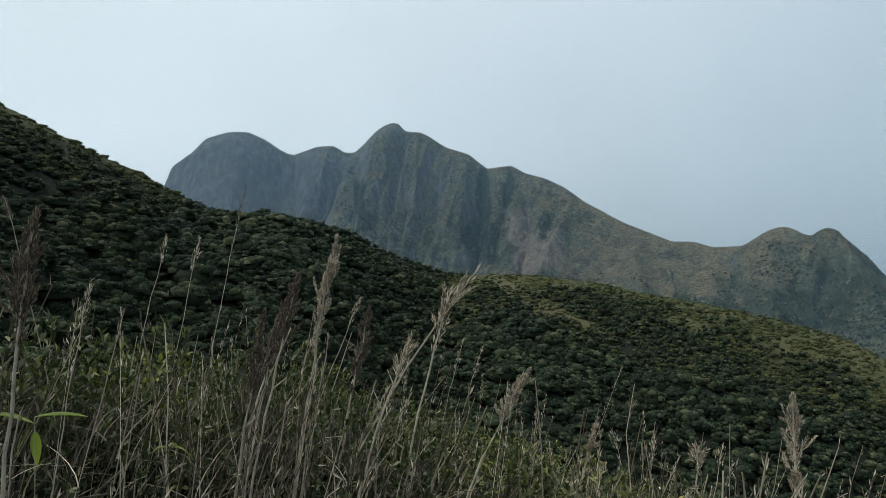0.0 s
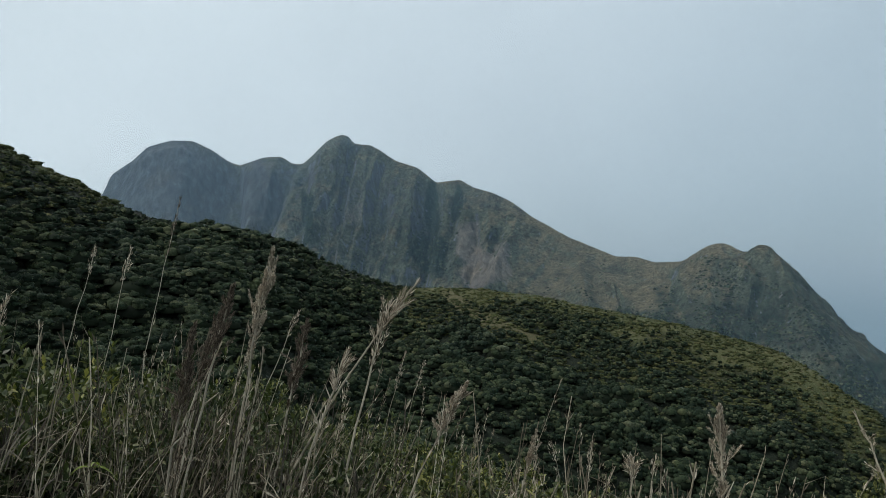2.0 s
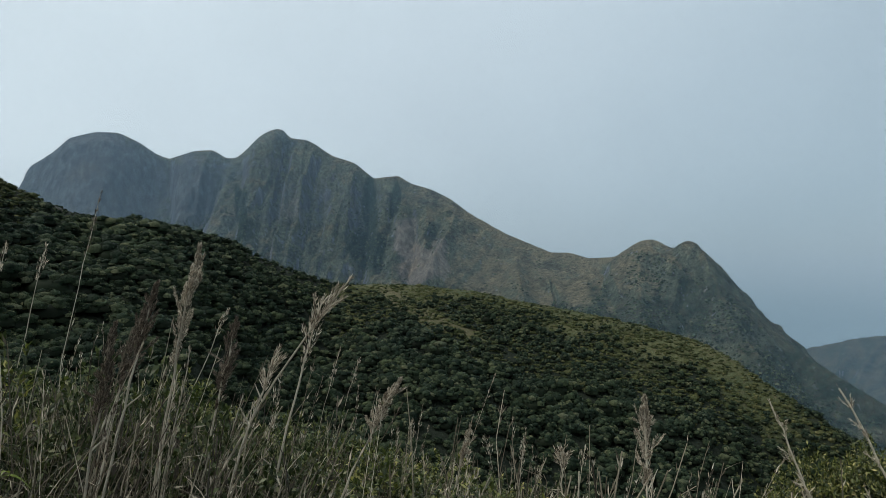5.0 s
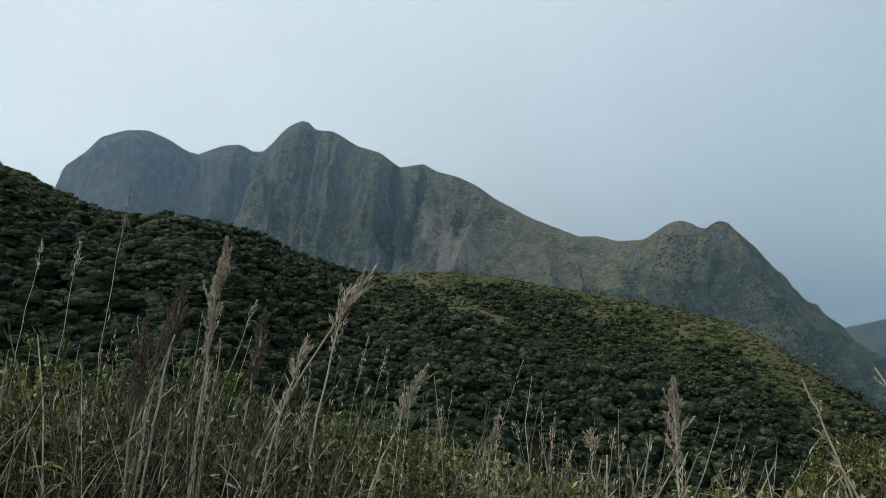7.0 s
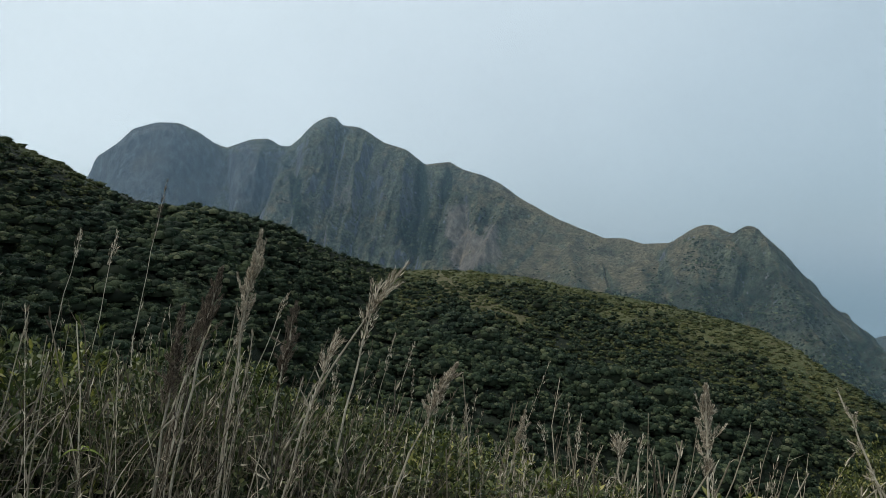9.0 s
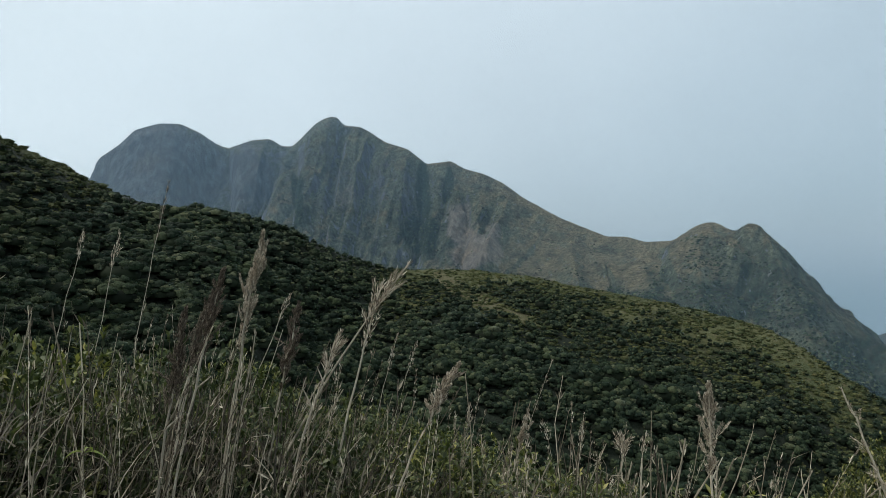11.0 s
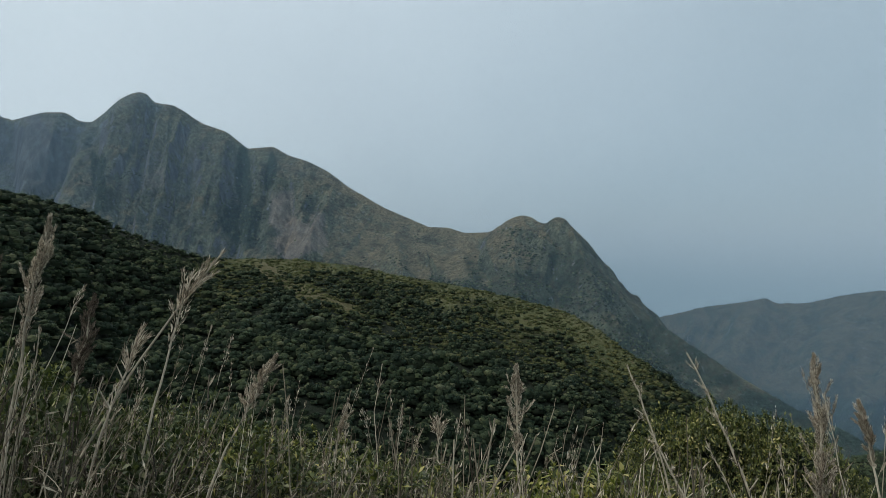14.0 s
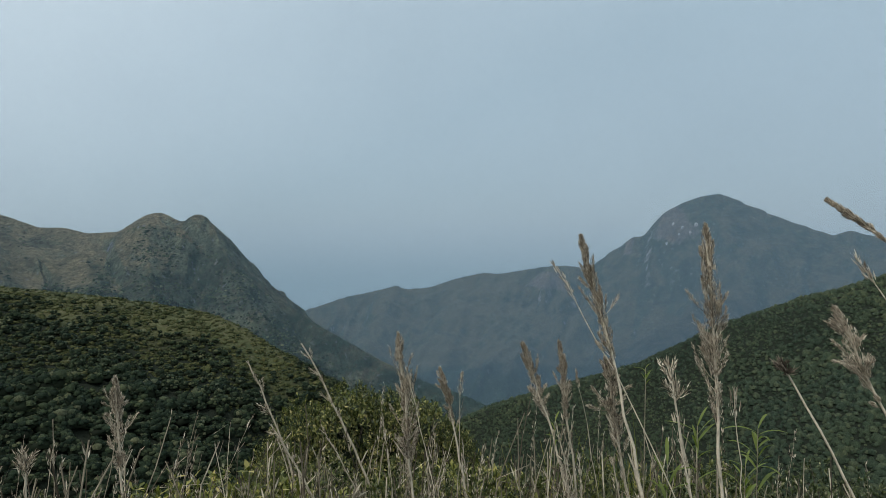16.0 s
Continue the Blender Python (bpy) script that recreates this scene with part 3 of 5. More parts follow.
# buttresses (+) and gullies (-) of the face: bearing and rise of the head and of the foot, half width on either side, relief in metres
DOME_RIBS = [(-19.6, 8.2, -20.4, 2.0, 1.4, 1.6, 10), (-17.6, 9.0, -18.2, 0.5, 6.5, 4.5, 45), (-12.6, 8.6, -12.9, 1.0, 4.2, .45, -75), (-11.9, 8.2, -12.1, 1.0, .55, 2.4, 26), (-8.1, 8.2, -10.4, 1.2, 1.7, .45, -56), (-7.8, 7.7, -9.8, 1.0, .5, 1.3, 26),
             (-7.0, 7.4, -7.9, 1.0, 1.0, .35, -34), (-5.7, 9.4, -7.0, 1.5, .8, 1.0, 20), (-4.9, 8.2, -5.9, 1.5, .5, .35, -14)]
FACE_RIBS = [(-3.0, 9.8, -4.8, 1.5, 1.3, .35, -44), (-2.6, 9.4, -4.4, 1.5, .4, .9, 18), (-1.3, 9.3, -3.0, 1.5, .5, .9, 22), (-.6, 8.8, -1.9, 2.2, .8, .3, -24), (.6, 8.5, -.3, 1.5, .5, .9, 16),
             (.5, 6.0, -1.9, -1.5, .9, .4, -34), (2.3, 7.9, .9, -2.0, .9, 1.1, 18), (4.0, 6.9, 2.5, -3.0, 1.7, 1.0, -62), (5.6, 6.4, 4.8, 1.0, .8, .45, -30)]
SHOULDER_RIBS = [(6.3, 5.4, 5.6, -3.0, .7, .8, 18), (7.4, 4.4, 7.1, -3.0, .6, .4, -22), (8.4, 3.9, 8.1, -3.0, .5, .6, 14), (9.3, 2.6, 9.1, -3.0, .5, .3, -14), (10.5, 4.4, 10.3, -3.0, .7, 3.0, 18),
                 (12.4, 3.0, 18.8, -2.2, 1.2, 1.4, 12), (19.3, -2.2, 19.9, -4.8, .25, .14, -16), (23.3, -.2, 24.8, -5.5, 1.5, .8, -26), (27.4, .7, 33.6, -5.6, 2.0, .7, 22), (29.0, .9, 34.0, -4.8, .6, .9, -20)]


def massif_at(x, y):
    d, s, zc, k, front = CREST.nearest(x, y)
    d = d * d / (d + 9)    # rounded tops
    r, bear = np.hypot(x, y), np.degrees(np.arctan2(x, y))
    warp = 40 * fbm(x * 0.004, y * 0.004, 51, 3)
    rib2 = 1 - np.abs(vnoise((s + 0.9 * warp) / 30, d / 150, 53)) * 2
    rib3 = 1 - np.abs(vnoise((s + 0.8 * warp) / 13, d / 60, 58)) * 2
    calm = np.interp(bear, [-13.0, -12.2, 9.5, 12, 24, 28], [0.3, 1.0, 1.0, 0.35, 0.35, 0.8])
    z = zc - k * d * (1 - 0.18 * np.clip(d / 700, 0, 1)) + calm * np.clip(d / 120, 0, 1) * np.clip(k, 0.3, 1.3) * (9 * rib2 + 5 * rib3 - 8)
    rise = np.degrees(np.arctan2(z - EYE.z, r))
    wavy = bear + 0.22 * fbm(x * 0.012, y * 0.012, 59, 3) + 0.10 * vnoise(x * 0.05, y * 0.05, 60)
    below = np.clip(d / 45, 0, 1)
    for a0, e0, a1, e1, left, right, high in DOME_RIBS + FACE_RIBS + SHOULDER_RIBS:
        t = (e0 - rise) / (e0 - e1)
        off = wavy - (a0 + (a1 - a0) * np.clip(t, -0.2, 1.3))
        z = z + high * below * np.clip(t * 5 + 0.4, 0, 1) * np.clip((1.6 - t) * 2, 0, 1) * np.clip(1 - np.where(off < 0, -off / left, off / right), 0, 1)
    for spur in SPURS:
        ds, ss, zs, ks, _ = spur.nearest(x, y)
        zz = zs - ks * ds + np.clip(ds / 50, 0, 1) * 7 * fbm(x * 0.02, y * 0.02, 57, 2) - 4
        z = np.maximum(z, zz) + 6 * np.exp(-np.abs(z - zz) / 10) * np.clip(d / 100, 0, 1)
    rough = np.clip(d / 60, 0.0, 1) * np.clip(k, 0.45, 1.2) * calm
    return z + rough * (7 * fbm(x * 0.02, y * 0.02, 54, 4) + 3.5 * fbm(x * 0.08, y * 0.08, 55, 3)) + 0.25 * vnoise(x * 0.12, y * 0.12, 56)


def window(x, y, z, spots):
    """Soft patches of ground: bearing and rise of the middle, half width and half height, in degrees."""
    r = np.hypot(x, y)
    az = np.degrees(np.arctan2(x, y)) + 0.5 * fbm(x * 0.012, y * 0.012, 68, 2)
    el = np.degrees(np.arctan2(z - EYE.z, r)) + 0.5 * fbm(x * 0.012, y * 0.012, 69, 2)
    total = np.zeros(x.shape)
    for a, e, wa, we, *most in spots:
        total = np.maximum(total, (most[0] if most else 1) * np.clip(1.35 - ((az - a) / wa) ** 2 - ((el - e) / we) ** 2, 0, 1))
    return total


def set_cover(me, x, y, z, cliffs, woods, slabs=()):
    for key, spots in (("cliff", cliffs), ("woods", woods), ("slab", slabs)):
        me.attributes.new(key, "FLOAT", "POINT").data.foreach_set("value", window(x, y, z, spots).astype(np.float32))


def make_massif():
    radii = np.concatenate([np.linspace(1020, 1400, 45), np.linspace(1407, 2340, 150), np.linspace(2350, 2900, 24)])
    x, y, f = polar_patch(-30, 58, 0.10, radii)
    z = massif_at(x, y)
    me = mesh_from_arrays("mountain_massif", np.stack([x, y, z], 1), f, M_MASSIF, True)
    set_cover(me, x, y, z, CLIFFS, GULLY_WOODS, SLABS)
    return tagged(new("mountain_massif", me), "steep rocky mountain massif with domed summits and green gullies", "mountain", kind="structure")


SLABS = [(-18.5, 5.0, 6.0, 5.0), (-11.0, 5.0, 2.0, 3.5, 0.8), (-4.0, 4.2, 1.6, 2.4, 0.45), (-0.5, 4.5, 1.2, 2.0, 0.4)]
CLIFFS = [(6.6, 1.3, 1.5, 2.1, 0.85), (7.6, -1.2, 2.3, 1.6, 0.85), (9.7, -0.4, 1.0, 1.9, 0.8), (-3.2, 3.9, 0.9, 1.1, 0.5), (19.2, -3.0, 0.25, 0.9)]
GULLY_WOODS = [(3.6, 4.2, 0.6, 3.0), (3.2, 0.6, 1.7, 1.9), (5.6, 4.9, 0.4, 1.4), (23.2, -3.4, 1.1, 1.4, 0.55), (28.5, -4.9, 5.5, 2.4, 0.55), (33, -3.5, 5.5, 4.2, 0.5), (40, -9.5, 9, 4.5, 0.6), (50, -15, 9, 4, 0.8), (17, -1.5, 7, 3.2, 0.28), (21, -5, 4, 1.2, 0.6), (-7.3, 3.6, 0.5, 2.8)]
make_massif()

# ---- the hazy range beyond the valley ----
LOW_RIDGE = [(26, 3700, -7.5, .5), (35, 3600, -7.3, .5), (38.8, 3560, -6.7, .5), (42, 3520, -5.73, .5), (45, 3480, -5.15, .5), (46.7, 3460, -4.7, .5), (47.4, 3450, -5.05, .5),
             (49.4, 3430, -4.95, .5), (51.8, 3400, -4.2, .5), (54.2, 3370, -3.67, .5), (55.6, 3355, -3.8, .5), (58, 3330, -3.38, .5), (60.7, 3300, -3.0, .5), (62.5, 3280, -3.2, .55), (63.1, 3275, -3.5, .6)]
PEAK = [(64.4, 3265, -2.4, .7), (65.6, 3255, -1.55, .8), (66.9, 3245, -0.65, .85), (67.8, 3240, -0.45, .9), (68.9, 3235, 1.0, .95), (70.4, 3230, 2.02, 1.0), (72.1, 3225, 2.66, .9), (73.6, 3225, 2.83, .8),
        (75.1, 3225, 2.18, .75), (77.3, 3225, 1.08, .7), (79.8, 3230, .08, .65), (81.3, 3230, -.52, .6), (82.7, 3235, -.2, .6), (84.7, 3240, -.8, .6), (95, 3260, -2.6, .6), (110, 3300, -3.5, .6)]
RANGE = Ridge(LOW_RIDGE + PEAK, step=10)
RANGE_SPURS = [Ridge(p, step=10) for p in (
    [(46.7, 3450, -4.8, .6), (46, 3250, -6.6, .6), (44.5, 3000, -8.8, .55), (43.5, 2700, -11.5, .5)],
    [(57.5, 3320, -3.5, .6), (56, 3120, -5.8, .6), (55.5, 2880, -8.2, .55), (54.5, 2650, -12.4, .5)],
    [(67.4, 3235, -0.8, .9), (65.5, 3080, -4.0, .8), (63, 2900, -6.8, .7), (61, 2650, -10.2, .6)],
    [(74, 3215, 2.6, .8), (74.5, 3050, -0.6, .75), (73, 2850, -3.6, .7), (70.5, 2600, -7.4, .6)],
    [(82.7, 3225, -.3, .7), (83, 3000, -2.8, .7), (81, 2750, -6.0, .6)])]


def range_at(x, y):
    d, s, zc, k, front = RANGE.nearest(x, y)
    rib = 1 - np.abs(vnoise((s + 60 * fbm(x * 0.003, y * 0.003, 61, 3)) / 130, d / 700, 62)) * 2
    rib2 = 1 - np.abs(vnoise((s + 70 * fbm(x * 0.003, y * 0.003, 61, 3)) / 48, d / 260, 63)) * 2
    z = zc - k * d * (1 - 0.3 * np.clip(d / 900, 0, 1)) + np.clip(d / 250, 0, 1) * (40 * rib + 15 * rib2 - 34)
    for spur in RANGE_SPURS:
        ds, ss, zs, ks, _ = spur.nearest(x, y)
        zz = zs - ks * ds - 6
        z = np.maximum(z, zz) + 12 * np.exp(-np.abs(z - zz) / 25) * np.clip(d / 150, 0, 1)
    dip = np.clip((2250 - np.hypot(x, y)) / 210, 0, 1)
    return z - 420 * dip * dip + np.clip(d / 90, 0, 1) * (14 * fbm(x * 0.008, y * 0.008, 64, 4)) + 2.2 * vnoise(x * 0.05, y * 0.05, 66)


def make_range():
    x, y, f = polar_patch(26, 110, 0.2, np.concatenate([np.linspace(2040, 3150, 84), np.linspace(3160, 3760, 50), np.linspace(3800, 4500, 14)]))
    z = range_at(x, y)
    me = mesh_from_arrays("mountain_range", np.stack([x, y, z], 1), f, M_RANGE, True)
    set_cover(me, x, y, z, [(70.0, 0.2, 1.9, 1.7), (66.6, -1.6, 0.8, 0.8), (59.5, -4.6, 1.6, 0.7)], [(62, -14, 30, 2.5)])
    return tagged(new("mountain_range", me), "green mountain range with one rocky peak in blue haze", "mountain", kind="structure")


make_range()

# ---- pale crags high on the rocky peak ----


def crag_material():
    mat, nt, b = material("pale_bare_rock", 0.9)
    n = noise_node(nt, 0.35, 5.0, 0.65, stretch=(1, 1, 0.4))
    nt.links.new(ramp_node(nt, n, [(0.3, (0.12, 0.115, 0.11)), (0.7, (0.32, 0.31, 0.29))]), b.inputs["Base Color"])
    add_bump(nt, b, n, 0.8, 1.5)
    return mat


M_CRAG = crag_material()


def build_crag(seed, az, el, rad):
    """A broken block of rock standing out of the slope where that bearing meets the range."""
    rng = np.random.default_rng(seed)
    r = np.linspace(2700, 3260, 400)
    x, y = r * math.sin(radians(az)), r * math.cos(radians(az))
    z = range_at(x, y)
    i = int(np.argmax(z >= EYE.z + r * math.tan(radians(el))))
    th, rows = np.linspace(0, 2 * np.pi, 9, endpoint=False), []
    for q, h in ((1.0, -0.9), (1.05, 0.0), (0.85, 0.55), (0.45, 0.85), (0.05, 0.95)):
        w = rng.uniform(0.75, 1.25, 9)
        rows.append(np.stack([np.cos(th) * q * w, np.sin(th) * q * w, 1.6 * h + rng.uniform(-0.2, 0.2, 9)], 1) * rad)
    f = np.array([(a * 9 + b, a * 9 + (b + 1) % 9, (a + 1) * 9 + (b + 1) % 9, (a + 1) * 9 + b) for a in range(4) for b in range(9)])
    crag = new("crag", mesh_from_arrays("crag", np.concatenate(rows), f, M_CRAG))
    crag.location = (x[i], y[i], z[i])
    return tagged(crag, "pale bare rock crag on the steep peak", "rock", "pale crags on the peak")


for number, (az, el, rad) in enumerate([(70.06, 0.32, 7.0), (70.76, 0.03, 6.0), (71.8, 0.25, 8.0), (70.5, -0.52, 5.0), (71.37, -0.34, 5.5), (69.54, -1.26, 5.0)]):
    build_crag(1300 + number, az, el, rad)

# ---- haze standing in the valleys between the hills and the mountains ----


def make_haze(name, radius, az0, az1, z0, z1, amount, colour):
    x, y, f = polar_patch(az0, az1, 2.0, [radius])
    n = len(x)
    v = np.concatenate([np.stack([x, y, np.full(n, z0)], 1), np.stack([x, y, np.full(n, z1)], 1)])
    i = np.arange(n - 1)
    me = mesh_from_arrays(name, v, np.stack([i, i + 1, i + n + 1, i + n], 1), haze_material(name, amount, colour), True)
    return tagged(new(name, me), "thin blue-grey haze hanging in the valley air", "haze", kind="structure")


for name, radius, amount in (("valley_haze", 930, 0.092), ("slope_haze", 1350, 0.022), ("shoulder_haze", 1600, 0.026), ("summit_haze", 1850, 0.055), ("far_haze", 2030, 0.095), ("distant_haze", 2385, 0.06)):
    make_haze(name, radius, -60, 115, -900, 1500, amount, (0.44, 0.66, 0.86))

# ---- woods ----


def leaf_cards(rng, centres, normals, size, aspect=0.6):
    """One bent leaf quad for each centre, facing its normal. Returns vertices and faces."""
    n = len(centres)
    nrm = normals / np.linalg.norm(normals, axis=1, keepdims=True)
    t = rng.normal(size=(n, 3))
    t -= nrm * (t * nrm).sum(1, keepdims=True)
    t /= np.linalg.norm(t, axis=1, keepdims=True)
    b = np.cross(nrm, t)
    s = (size * rng.uniform(0.7, 1.3, n))[:, None]
    bend = nrm * s * 0.25
    v = np.stack([centres - t * s, centres - b * s * aspect + bend, centres + t * s, centres + b * s * aspect + bend], 1).reshape(-1, 3)
    return v, np.arange(4 * n).reshape(n, 4)


def crown_arrays(seed, cards, size, rings=3, sides=8, lobes=8):
    """A broad uneven crown of unit radius: rounded clumps of foliage with leaves standing off them, over a core
    coloured dark as inner shade.
    Vertices, faces, material indices."""
    rng = np.random.default_rng(seed)
    k = lobes
    ang = np.arange(k) * 2.4 + rng.uniform(-0.5, 0.5, k)
    rad = np.sqrt((np.arange(k) + 0.3) / k) * 0.70 * rng.uniform(0.85, 1.1, k)
    rad *= rng.uniform(0.85, 1.25, k)
    lob = np.stack([np.cos(ang) * rad, np.sin(ang) * rad, 0.46 - 0.50 * rad ** 2 + rng.uniform(-0.18, 0.22, k)], 1)
    lr = rng.uniform(0.24, 0.50, k) * math.sqrt(8.5 / k) ** 0.9
    th = np.linspace(0, 2 * np.pi, sides, endpoint=False)
    vs, fs, off = [], [], 0
    quads = np.array([(i * sides + j, i * sides + (j + 1) % sides, (i + 1) * sides + (j + 1) % sides, (i + 1) * sides + j) for i in range(rings) for j in range(sides)])
    for c, q in zip(lob, lr):
        rows = []
        for i in range(rings + 1):
            e = -0.55 + (np.pi / 2 + 0.50) * i / rings
            wob = rng.uniform(0.80, 1.18, sides)
            rows.append(np.stack([np.cos(th) * np.cos(e) * q * wob, np.sin(th) * np.cos(e) * q * wob, 0.70 * q * np.sin(e) * wob], 1))
        vs.append(np.concatenate(rows) + c)
        fs.append(quads + off)
        off += len(vs[-1])
    pick = rng.choice(k, cards, p=lr / lr.sum())
    d = rng.normal(size=(cards, 3))
    d[:, 2] = np.abs(d[:, 2]) * 1.1 - 0.25
    d /= np.linalg.norm(d, axis=1, keepdims=True)
    c = lob[pick] + d * lr[pick, None] * np.array([1.0, 1.0, 0.70]) * rng.uniform(0.92, 1.22, (cards, 1))
    nrm = d + rng.normal(size=(cards, 3)) * 0.45 + np.array([0, 0, 0.35])
    v, f = leaf_cards(rng, c, nrm, size)
    vs.append(v)
    fs.append(f + off)
    off += len(v)
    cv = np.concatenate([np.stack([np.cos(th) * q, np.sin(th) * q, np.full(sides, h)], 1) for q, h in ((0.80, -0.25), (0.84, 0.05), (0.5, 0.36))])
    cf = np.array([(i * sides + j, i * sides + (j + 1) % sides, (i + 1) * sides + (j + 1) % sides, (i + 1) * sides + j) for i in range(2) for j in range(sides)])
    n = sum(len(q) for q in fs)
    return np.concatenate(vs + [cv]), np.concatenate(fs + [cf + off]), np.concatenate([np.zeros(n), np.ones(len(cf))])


def joined(name, protos, places, rng, squash=(0.70, 1.10), flat=None):
    """Many crowns in one mesh: places are rows of x, y, z, radius; flat: a further factor on each one's height."""
    vs, fs, ms, off = [], [], [], 0
    for i, (x, y, z, r) in enumerate(places):
        v, f, m = protos[i % len(protos)]
        a = rng.uniform(0, 2 * np.pi)
        ca, sa = math.cos(a) * r, math.sin(a) * r
        h = r * rng.uniform(*squash) * (1.0 if flat is None else flat[i])
        vs.append(np.stack([v[:, 0] * ca - v[:, 1] * sa + x, v[:, 0] * sa + v[:, 1] * ca + y, v[:, 2] * h + z], 1))
        fs.append(f + off)
        ms.append(m)
        off += len(v)
    return np.concatenate(vs), np.concatenate(fs), np.concatenate(ms)


def tube(path, radii, sides=6):
    """Vertices and quads of a tapered tube along a path."""
    path, radii = np.asarray(path, float), np.asarray(radii, float)
    tan = np.gradient(path, axis=0)
    tan /= np.linalg.norm(tan, axis=1, keepdims=True) + 1e-9
    ref = np.where(np.abs(tan[:, 2:3]) > 0.9, np.array([[1.0, 0, 0]]), np.array([[0, 0, 1.0]]))
    u = np.cross(tan, ref)
    u /= np.linalg.norm(u, axis=1, keepdims=True) + 1e-9
    w = np.cross(tan, u)
    th = np.linspace(0, 2 * np.pi, sides, endpoint=False)
    v = path[:, None] + radii[:, None, None] * (u[:, None] * np.cos(th)[None, :, None] + w[:, None] * np.sin(th)[None, :, None])
    n = len(path)
    f = [(i * sides + j, i * sides + (j + 1) % sides, (i + 1) * sides + (j + 1) % sides, (i + 1) * sides + j) for i in range(n - 1) for j in range(sides)]
    return v.reshape(-1, 3), np.array(f)


def merged(pieces):
    vs, fs, off = [], [], 0
    for v, f in pieces:
        vs.append(v)
        fs.append(f + off)
        off += len(v)
    return np.concatenate(vs), np.concatenate(fs)


def part_of(parent, name, me, label=""):
    ob = new(name, me)
    ob.parent = parent
    if label:
        ob["label"] = label
    return ob


def trunk_arrays(rng):
    pieces = [tube([(0, 0, -0.9), (0.04, 0.02, -0.3), (-0.03, 0.05, 0.25), (0.02, 0.0, 0.5)], [0.07, 0.06, 0.045, 0.03], 7)]
    for i in range(5):
        a = i * 1.26 + rng.uniform(-0.3, 0.3)
        q = np.array([math.cos(a), math.sin(a), 0])
        pieces.append(tube([(0.0, 0.0, -0.15 + 0.08 * i), q * 0.25 + (0, 0, 0.15), q * 0.55 + (0, 0, 0.36)], [0.03, 0.022, 0.01], 5))
    return merged(pieces)


def build_tree(seed):
    rng = np.random.default_rng(seed)
    tree = new("tree")
    v, f = trunk_arrays(rng)
    part_of(tree, "trunk", mesh_from_arrays("trunk", v, f, M_BARK, True))
    v, f, m = crown_arrays(seed, 900, 0.060, 3, 8, 11)
    part_of(tree, "crown", mesh_from_arrays("crown", v, f, M_TREE, True, [M_SHADE_CORE], m))
    return tagged(tree, "low evergreen tree with a rounded dense dark-green crown", "tree", "trees on the hillside")


def top_at(x, y):
    return np.maximum(slope_at(x, y), hill_at(x, y))


def scatter(rng, az0, az1, r0, r1, area):
    """Random places over a sector of the plan, one for each so many square metres; the closest pairs are thinned."""
    n = int(radians(az1 - az0) * (r1 ** 2 - r0 ** 2) / 2 / area)
    a, r = np.radians(rng.uniform(az0, az1, n)), np.sqrt(rng.uniform(r0 ** 2, r1 ** 2, n))
    x, y = r * np.sin(a), r * np.cos(a)
    gap = 0.30 * math.sqrt(area)
    cell = np.stack([np.floor(x / gap), np.floor(y / gap)], 1).astype(np.int64)
    _, first = np.unique(cell, axis=0, return_index=True)
    return x[first], y[first]


